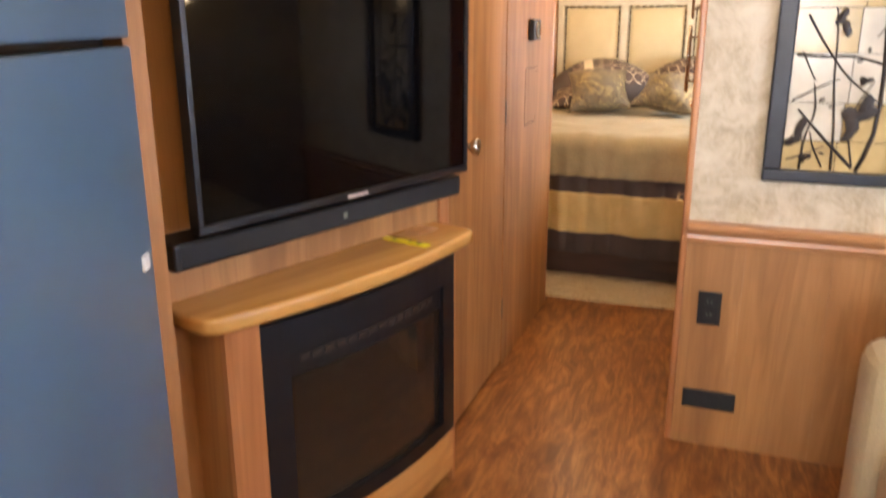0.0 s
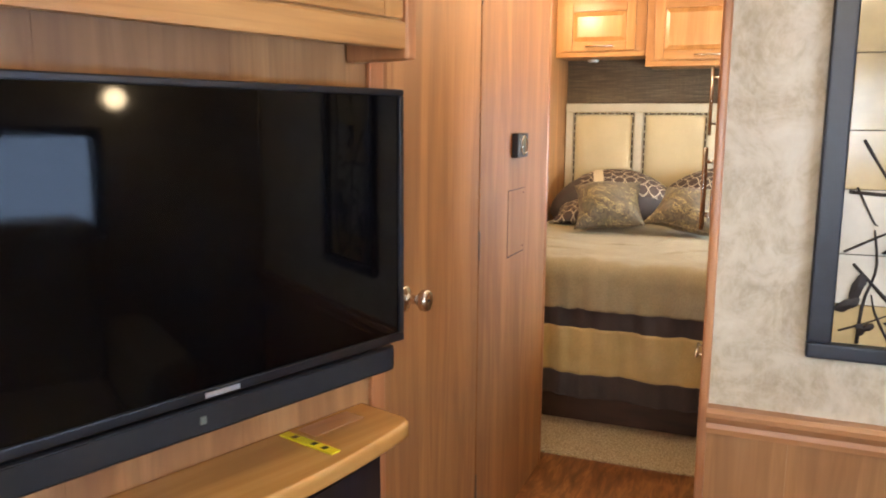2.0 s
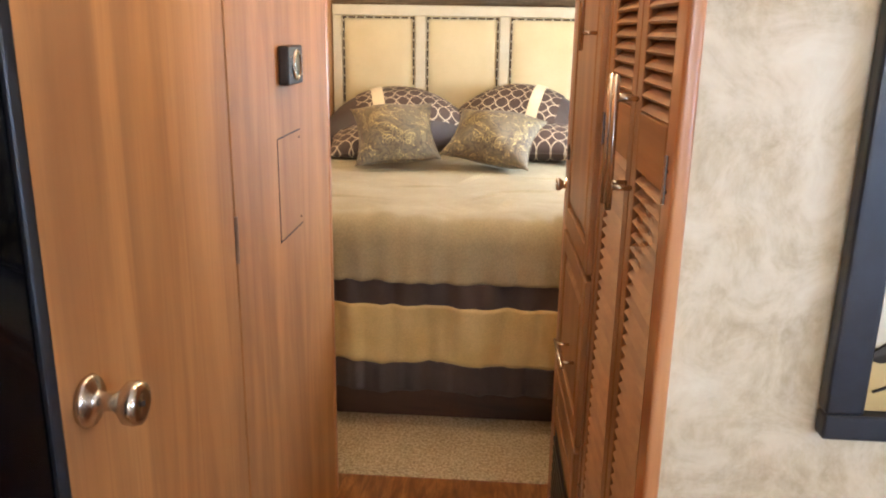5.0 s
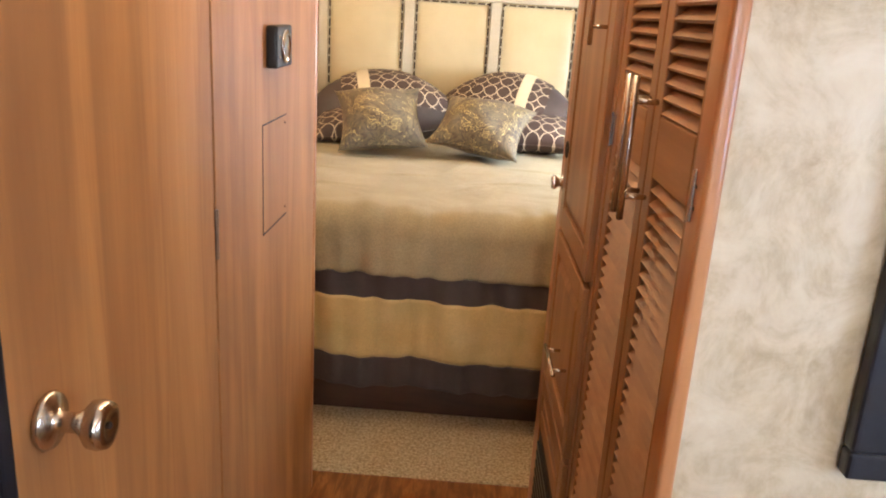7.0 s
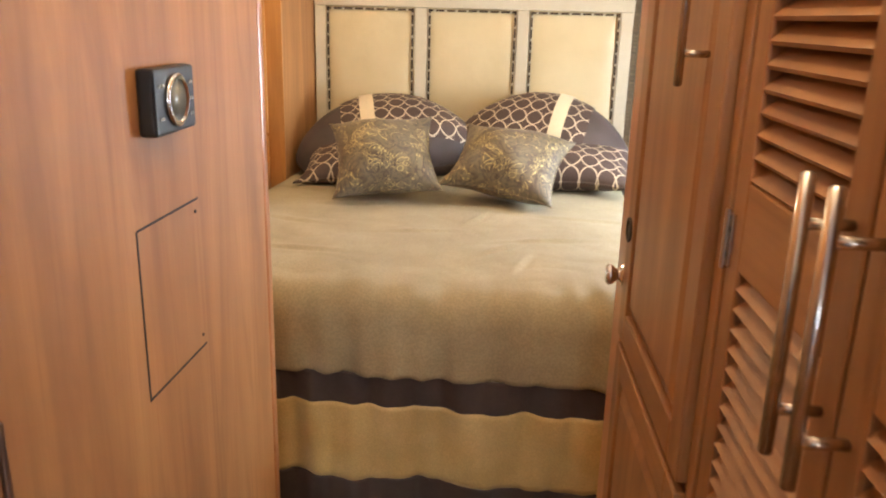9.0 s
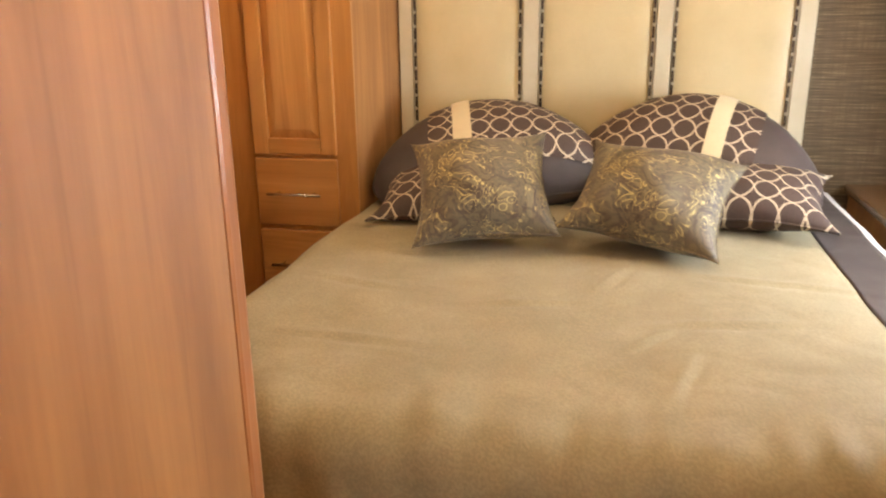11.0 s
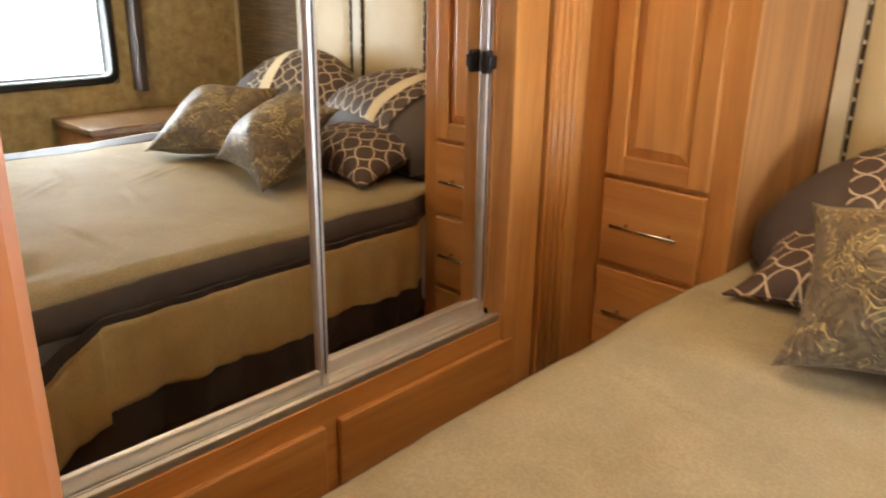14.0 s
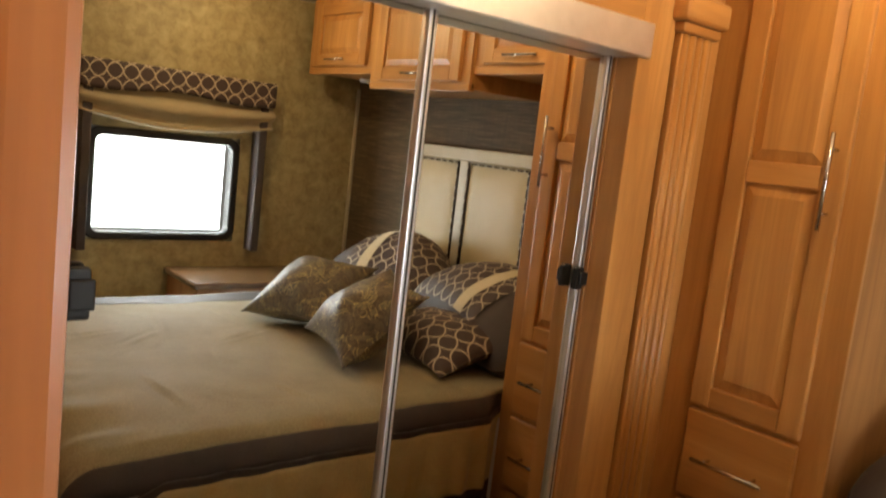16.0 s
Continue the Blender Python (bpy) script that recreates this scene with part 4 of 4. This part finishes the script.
def hem(name, low, high, material, label, s0=0.0, s1=1.0, out=0.0):
    """A band of the drop; low and high give its edges at the sides and at the foot."""
    def f(u, v):
        u = s0 + (s1 - s0) * u
        p, nrm = rim(u)
        k = min(1, max(0, (min(u, 1 - u) - 0.314) / 0.058))
        z0, z1 = low[0] + (low[1] - low[0]) * k, high[0] + (high[1] - high[0]) * k
        z = z1 + (z0 - z1) * v
        fall = (BT - z) / 0.65
        along = u * 5.0
        w = 0.034 * fall * noise.noise(Vector((along * 4.2, z * 0.9, 5.0))) + 0.034 * min(1, fall * 2.5) * noise.noise(Vector((along * 13.0, z * 1.6, 9.0)))
        w += 0.012 * min(1, fall * 2) * noise.noise(Vector((along * 31.0, z * 3.0, 2.0)))
        q = p + nrm * (w + 0.004 - 0.05 * fall + out)
        if name == "hem_upper" and nrm.y < -0.3:
            q -= nrm * 0.03
        q.x = beside(q.x, q.y)
        return (q.x, q.y, z + 0.007 * noise.noise(Vector((along * 3, 2.2, 1))) * (1 if v not in (0,) or z1 < 0.7 else 0))
    return solid(part(name, grid_bm(f, int(460 * (s1 - s0)) + 8, 14), material, bed, label, True), 0.006)


hem("hem_upper", (0.728, 0.598), (0.735, 0.752), SPREAD, "tan comforter drop", 0.358, 0.642)
hem("hem_band", (0.728, 0.508), (0.745, 0.598), BROWN, "dark brown band")
hem("hem_gold", (0.512, 0.286), (0.728, 0.508), GOLD, "gold satin band with soft folds")
hem("hem_lower", (0.40, 0.170), (0.515, 0.286), BROWN, "dark brown lower band")
hem("corner_fold", (0.50, 0.30), (0.724, 0.503), GOLD, "gold satin pleat folded over the corner", 0.316, 0.362, 0.018)


# headboard with three nail-trimmed panels
hb = thing("headboard", -0.444, 5.96, 0.4, 0, "cream upholstered headboard with three nail-trimmed panels", "headboard")
box("board", (-0.709, 0.709), (-0.030, -0.002), (0, 1.15), CREAMFRAME, hb, 0.004)
edges_x = (-0.653, -0.256, -0.193, 0.200, 0.259, 0.650)
for a, b in ((-0.709, -0.653), (-0.256, -0.193), (0.200, 0.259), (0.650, 0.709)):
    box("stile", (a + 0.002, b - 0.002), (-0.044, -0.030), (0, 1.10), CREAMFRAME, hb, 0.006, "", 3)
box("top_rail", (-0.709, 0.709), (-0.046, -0.030), (1.10, 1.155), CREAMFRAME, hb, 0.006, "", 3)
for a, b in ((-0.653, -0.256), (-0.193, 0.200), (0.259, 0.650)):
    pad = part("panel", grid_bm(lambda u, v, a=a, b=b: (a + (b - a) * u, -0.031 - 0.016 * min(1, 6 * min(u, 1 - u)) ** 0.5 * min(1, 9 * (1 - v)) ** 0.5 - 0.003 * noise.noise(Vector((u * 2 + a, v * 5, 0))), 1.10 * v), 20, 30), CREAM, hb, "padded cream panel", True)
    for xx in (a + 0.007, b - 0.007):
        trim = box("nail_trim", (xx - 0.004, xx + 0.004), (-0.048, -0.036), (0.2, 1.095), STUDDARK, pad, 0.002)
        for k in range(18):
            part("nail", rod_bm((xx, -0.048, 0.24 + k * 0.049), (xx, -0.052, 0.24 + k * 0.049), 0.0062, 8), CREAMFRAME, trim)
    trim = box("nail_trim", (a + 0.003, b - 0.003), (-0.048, -0.036), (1.085, 1.093), STUDDARK, pad, 0.002)
    for k in range(8):
        part("nail", rod_bm((a + 0.03 + k * 0.048, -0.048, 1.089), (a + 0.03 + k * 0.048, -0.052, 1.089), 0.0062, 8), CREAMFRAME, trim)


# ---- pillows ----
def outline(a, b, w, h):
    """Square pillows pinch in along the sides; wide shams taper and slump towards their ends."""
    if w > 0.7:
        k = 1 - 0.13 * (a * b) ** 2
        return a * w / 2 * k, b * h / 2 * k * (1 - 0.5 * a * a) - 0.24 * h * a * a
    return a * w / 2 * (1 - 0.15 * (1 - b * b)), b * h / 2 * (1 - 0.15 * (1 - a * a))


def pillow_bm(w, h, t, seed, pinch=0.12, n=26, puff=0.55):
    bm = bmesh.new()
    for side in (1, -1):
        vs = []
        for i in range(n + 1):
            col = []
            for j in range(n + 1):
                a, b = math.sin((i / n - 0.5) * math.pi), math.sin((j / n - 0.5) * math.pi)
                x, y = outline(a, b, w, h)
                z = side * t / 2 * max(0, (1 - a * a) * (1 - b * b)) ** puff
                z += side * 0.007 * noise.noise(Vector((a * 2.5 + seed, b * 2.5, side))) * (1 - a ** 4) * (1 - b ** 4)
                z += 0.02 * noise.noise(Vector((a + seed * 3, b, 0)))
                col.append(bm.verts.new((x, y, z)))
            vs.append(col)
        for i in range(n):
            for j in range(n):
                q = (vs[i][j], vs[i + 1][j], vs[i + 1][j + 1], vs[i][j + 1])
                bm.faces.new(q if side > 0 else q[::-1])
    bmesh.ops.remove_doubles(bm, verts=bm.verts[:], dist=0.0004)
    return bm


def pillow(name, centre, w, h, t, lean, yaw, spin, material, label, seed, sleeve=None):
    root = thing(name, 0, 0, 0, 0, label, "pillow", "pillows on the bed")
    root.matrix_world = Matrix.Translation(centre) @ pose(0, 0, 0, 0, 0, yaw) @ pose(0, 0, 0, lean, 0, 0) @ pose(0, 0, 0, 0, 0, spin)
    part("cover", pillow_bm(w, h, t, seed), material, root, "", True)
    loop = [(a, b) for a, b in [(-1 + k / 10, -1) for k in range(20)] + [(1, -1 + k / 10) for k in range(20)] + [(1 - k / 10, 1) for k in range(20)] + [(-1, 1 - k / 10) for k in range(20)]]
    pb = bmesh.new()
    rings = []
    for a, b in loop:
        x, y = outline(a, b, w, h)
        z = 0.02 * noise.noise(Vector((a + seed * 3, b, 0)))
        o = Vector((x, y, z))
        out = Vector((x, y, 0)).normalized()
        rings.append([pb.verts.new(o + out * 0.004 * math.cos(k) + Vector((0, 0, 0.004 * math.sin(k)))) for k in (0, 1.57, 3.14, 4.71)])
    for k in range(len(rings)):
        p, q = rings[k], rings[(k + 1) % len(rings)]
        for i in range(4):
            pb.faces.new((p[i], p[(i + 1) % 4], q[(i + 1) % 4], q[i]))
    part("piping", pb, material if sleeve is None else BROWN, root, "", True)
    if sleeve:
        for sname, x0, x1, sm, lift in sleeve:
            def f(u, v, x0=x0, x1=x1, lift=lift):
                a = 2 * (x0 + (x1 - x0) * u) / w
                b = math.sin((0.24 + 0.76 * v - 0.5) * math.pi)
                x, y = outline(a, b, w, h)
                z = t / 2 * max(0, (1 - a * a) * (1 - b * b)) ** 0.55 + 0.007 * noise.noise(Vector((a * 2.5 + seed, b * 2.5, 1))) * (1 - a ** 4) * (1 - b ** 4) + 0.02 * noise.noise(Vector((a + seed * 3, b, 0)))
                return (x, y * (1 + 2 * lift), z + lift)
            part(sname, grid_bm(f, 24, 36), sm, root, "", True)
    return root


pillow("bed_pillow", (-0.775, 5.68, 0.948), 0.79, 0.46, 0.35, 26, 6, 7, BROWN, "brown sham with a trellis sleeve and cream ribbon", 1.0, [("trellis_sleeve", -0.20, 0.34, TRELLIS, 0.007), ("ribbon", -0.12, -0.06, STRAP, 0.011)])
pillow("bed_pillow", (-0.095, 5.69, 0.955), 0.77, 0.46, 0.36, 26, -6, -9, BROWN, "brown sham with a trellis sleeve and cream ribbon", 2.0, [("trellis_sleeve", -0.34, 0.185, TRELLIS, 0.007), ("ribbon", 0.035, 0.093, STRAP, 0.011)])
pillow("trellis_pillow", (-0.81, 5.40, 0.890), 0.56, 0.35, 0.16, 16, 2, 4, TRELLIS, "brown trellis-pattern pillow behind the paisley one", 3.0)
pillow("trellis_pillow", (-0.03, 5.42, 0.905), 0.58, 0.33, 0.17, 16, -4, -3, TRELLIS, "brown trellis-pattern pillow behind the paisley one", 4.0)
pillow("throw_pillow", (-0.705, 5.125, 0.968), 0.385, 0.37, 0.23, 37, 4, 8, PAISLEY, "paisley gold-brown throw pillow", 5.0)
pillow("throw_pillow", (-0.252, 5.150, 0.955), 0.42, 0.36, 0.22, 31, -3, -12, PAISLEY, "paisley gold-brown throw pillow lying lower", 6.0)

# ---- wardrobe with mirrored sliding doors ----
MX = -1.588
ward = thing("mirror_wardrobe", MX, 0, 0, 90, "maple wardrobe with two mirrored sliding doors", "wardrobe")
box("left_stile", (3.702, 3.925), (0.0, 0.06), (0, CEIL), MAPLE, ward, 0.003)
box("right_stile", (5.105, 5.225), (0.0, 0.06), (0, CEIL), MAPLE, ward, 0.003)
box("base_panel", (3.925, 5.105), (0.012, 0.06), (0, 0.630), MAPLE_X, ward, 0.002)
box("head_panel", (3.925, 5.105), (0.0, 0.06), (1.875, CEIL), MAPLE_X, ward, 0.002)
# shallow near-black back, coloured as the shade behind the mirrors
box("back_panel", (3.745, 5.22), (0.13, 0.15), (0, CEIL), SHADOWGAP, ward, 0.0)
for a, b in ((3.97, 4.522), (4.56, 5.14)):
    drawer_front(ward, (a, b), (0.20, 0.578), 0.012, False, 0.016)
box("bottom_track", (3.925, 5.103), (0.015, 0.030), (0.630, 0.650), ALU, ward, 0.003, "silver bottom track")
box("track_bed", (3.925, 5.10), (0.030, 0.105), (0.630, 0.638), ALU, ward, 0.0)
for ty in (0.036, 0.066):
    box("track_rib", (3.925, 5.10), (ty, ty + 0.004), (0.638, 0.648), ALU, ward, 0.001)
box("top_track", (3.925, 5.132), (-0.014, 0.105), (1.80, 1.876), ALU, ward, 0.004, "silver top track")


def mirror_door(y0, y1, depth, handle_y, grip=1.0):
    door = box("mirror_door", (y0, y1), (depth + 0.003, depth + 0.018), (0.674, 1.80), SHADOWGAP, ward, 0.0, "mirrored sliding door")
    box("mirror", (y0 + 0.010, y1 - 0.010), (depth, depth + 0.003), (0.68, 1.798), MIRROR, door, 0.0, "mirror glass")
    for a, b in ((y0, y0 + 0.020), (y1 - 0.020, y1)):
        box("frame_stile", (a, b), (depth - 0.012, depth + 0.004), (0.646, 1.80), ALU, door, 0.004, "silver door edge")
        box("stile_groove", (a + 0.008, a + 0.012), (depth - 0.0128, depth - 0.010), (0.674, 1.80), SHADOWGAP, door, 0.0)
    box("frame_rail", (y0 + 0.02, y1 - 0.02), (depth - 0.008, depth + 0.004), (0.642, 0.680), ALU, door, 0.003)
    h = box("latch", (handle_y - 0.013 * grip, handle_y + 0.013 * grip), (depth - 0.030, depth - 0.010), (1.285 - 0.027 * grip, 1.285 + 0.027 * grip), BLACK, door, 0.007, "black plastic latch", 3)
    box("latch_grip", (handle_y - 0.010 * grip, handle_y + 0.016 * grip), (depth - 0.038, depth - 0.028), (1.285 - 0.016 * grip, 1.285 + 0.016 * grip), BLACK, h, 0.005)


mirror_door(3.935, 4.568, 0.052, 3.966, 1.45)
mirror_door(4.538, 5.10, 0.078, 5.07)
box("jamb", (5.103, 5.12), (0.06, 0.13), (0.65, 1.87), MAPLE, ward, 0.002)
box("filler", (5.361, 5.398), (-0.004, 0.06), (0, CEIL), MAPLE, ward, 0.002)

pil = thing("fluted_pilaster", MX, 0, 0, 90, "fluted maple pilaster with a carved cap", "pilaster")
box("shaft", (5.232, 5.36), (-0.012, 0.06), (0, 1.90), MAPLE, pil, 0.004)
for k in range(4):
    y = 5.248 + k * 0.028
    part("flute", rod_bm((y, -0.011, 0.02), (y, -0.011, 1.88), 0.010, 10), MAPLE, pil, "", True)
part("cap", box_bm((5.205, 5.375), (-0.045, 0.06), (1.90, 1.96), 0.014, 3), MAPLE_X, pil, "stepped cap")
part("cap_mould", box_bm((5.22, 5.368), (-0.028, 0.06), (1.875, 1.90), 0.008, 3), MAPLE_X, pil)
box("upper_block", (5.225, 5.365), (-0.015, 0.06), (1.96, CEIL), MAPLE, pil, 0.003)

linen = thing("linen_cabinet", 0, 5.41, 0, 0, "tall maple bedside cabinet with a two-panel door and drawers", "cabinet")
box("body", (-1.588, -1.158), (0.003, 0.548), (0, CEIL), LAMINATE, linen, 0.002)
box("face_frame", (-1.60, -1.155), (-0.010, 0.003), (0, CEIL), MAPLE, linen, 0.002)
d = panel_door(linen, (-1.500, -1.219), (0.995, 2.13), -0.010, 0.018, 0.052, (1.578,))
bar_pull(d, -1.244, 1.572, 0.21, -0.028)
for z0, z1 in ((0.758, 0.982), (0.515, 0.742), (0.27, 0.50), (0.03, 0.255)):
    drawer_front(linen, (-1.500, -1.219), (z0, z1), -0.010)

# ---- overhead cabinets above the bed ----
for x0, x1, z0, yf, label in ((-1.152, -0.603, 1.83, 5.60, "maple overhead cabinet by the linen cabinet"), (-0.598, 0.135, 1.765, 5.585, "wider maple overhead cabinet over the headboard"), (0.14, 0.72, 1.83, 5.60, "maple overhead cabinet by the window")):
    oc = thing("overhead_cabinet", 0, yf, 0, 0, label, "cabinet", "overhead cabinets over the bed")
    box("body", (x0, x1), (0.0, 5.958 - yf), (z0 + 0.008, CEIL), MAPLE, oc, 0.002)
    box("bottom_lip", (x0, x1), (-0.012, 0.02), (z0, z0 + 0.030), MAPLE_X, oc, 0.004)
    box("face_frame", (x0, x1), (-0.010, 0.0), (z0 + 0.030, CEIL), MAPLE, oc, 0.001)
    d = panel_door(oc, (x0 + 0.05, x1 - 0.06), (z0 + 0.036, 2.155), -0.010, 0.018, 0.055)
    bar_pull(d, (x0 + x1) / 2, z0 + 0.062, 0.17, -0.028, False, 0.024)
for x in (-0.95, 0.45):
    puck = thing("reading_lamp", x, 5.76, 1.828, 0, "small round lamp under the overhead cabinet", "lamp", "reading lamps")
    p = part("body", lathe_bm([(0.035, 0.0), (0.035, 0.012), (0.028, 0.016)]), WHITE, puck, "", True)
    p.rotation_euler = (radians(90), 0, 0)

# ---- bedside table, window dressing ----
ns = thing("bedside_table", 0.61, 5.53, 0, 0, "low maple bedside table by the window", "table")
box("body", (-0.17, 0.215), (-0.54, 0.42), (0.008, 0.81), LAMINATE, ns, 0.002)
box("top", (-0.185, 0.218), (-0.56, 0.425), (0.81, 0.838), TABLETOP, ns, 0.006)
val = thing("window_valance", 0.83, 4.98, 1.44, -90, "linen valance with a trellis-pattern band", "valance")
band = solid(part("band", grid_bm(lambda u, v: (-0.45 + 0.90 * u, 0.20 + 0.115 * v - 0.012 * math.sin(u * 9) * (1 - v), 0.10), 40, 6), TRELLIS, val, "brown trellis band", True), 0.008)
band.rotation_euler = (radians(90), 0, 0)
solid(part("swag", grid_bm(lambda u, v: (-0.45 + 0.90 * u, -0.092 + 0.02 * math.sin(v * 9), 0.10 + 0.105 * v - 0.05 * math.sin(math.pi * u) * (1 - v)), 40, 12), LINEN, val, "soft linen swag", True), 0.008)
for x in (-0.425, 0.385):
    box("leg", (x, x + 0.04), (-0.085, -0.001), (-0.513, 0.21), BROWN, val, 0.005, "brown padded side leg")

# ---- ceiling lamps, four of them added as fill ----
for lx, ly, lw in LAMPS:
    cl = thing("ceiling_lamp", lx, ly, CEIL, 0, "small round recessed ceiling lamp, lit; lounge and bed-foot ones added as fill", "lamp", "ceiling lamps")
    r = part("ring", lathe_bm([(0.085, 0.0), (0.083, 0.010), (0.066, 0.014), (0.062, 0.006)]), NICKEL, cl, "", True)
    g = part("lens", lathe_bm([(0.062, 0.002), (0.062, 0.008), (0.002, 0.012)]), GLOW, cl, "glowing lens", True)
    for o in (r, g):
        o.rotation_euler = (radians(90), 0, 0)

# ---- lounge sofa ----
sofa = thing("sofa", 0.875, 1.02, 0, -90, "beige vinyl sofa with padded arms by the lounge window", "sofa")
box("slide_floor", (-1.2, 1.35), (-0.345, 0.42), (0.0, 0.025), SOFA, sofa, 0.008, "carpeted slide-out floor")
box("base", (-0.98, 0.98), (-0.30, 0.42), (0.025, 0.28), SOFA, sofa, 0.03)
for a, b in ((-0.78, -0.005), (0.005, 0.78)):
    box("seat_cushion", (a, b), (-0.38, 0.25), (0.28, 0.47), SOFA, sofa, 0.06, "", 5)
    box("back_cushion", (a, b), (0.15, 0.415), (0.44, 1.07), SOFA, sofa, 0.08, "", 5)
for a, b in ((-0.99, -0.79), (0.79, 0.99)):
    box("arm", (a, b), (-0.42, 0.40), (0.026, 0.66), SOFA, sofa, 0.097, "padded arm", 6)

# ---- wall lamp beside the lounge window ----
sc = thing("wall_lamp", 1.30, 1.91, 1.51, -90, "small lit wall lamp beside the lounge window", "lamp")
part("backplate", lathe_bm([(0.045, 0.0), (0.045, 0.008), (0.03, 0.014)]), NICKEL, sc, "", True)
part("arm", rod_bm((0, -0.01, 0), (0, -0.045, 0), 0.006), NICKEL, sc, "", True)
shade = part("shade", lathe_bm([(0.028, 0.045), (0.045, 0.055), (0.05, 0.075), (0.045, 0.085), (0.002, 0.09)]), GLOW, sc, "glowing frosted shade", True)
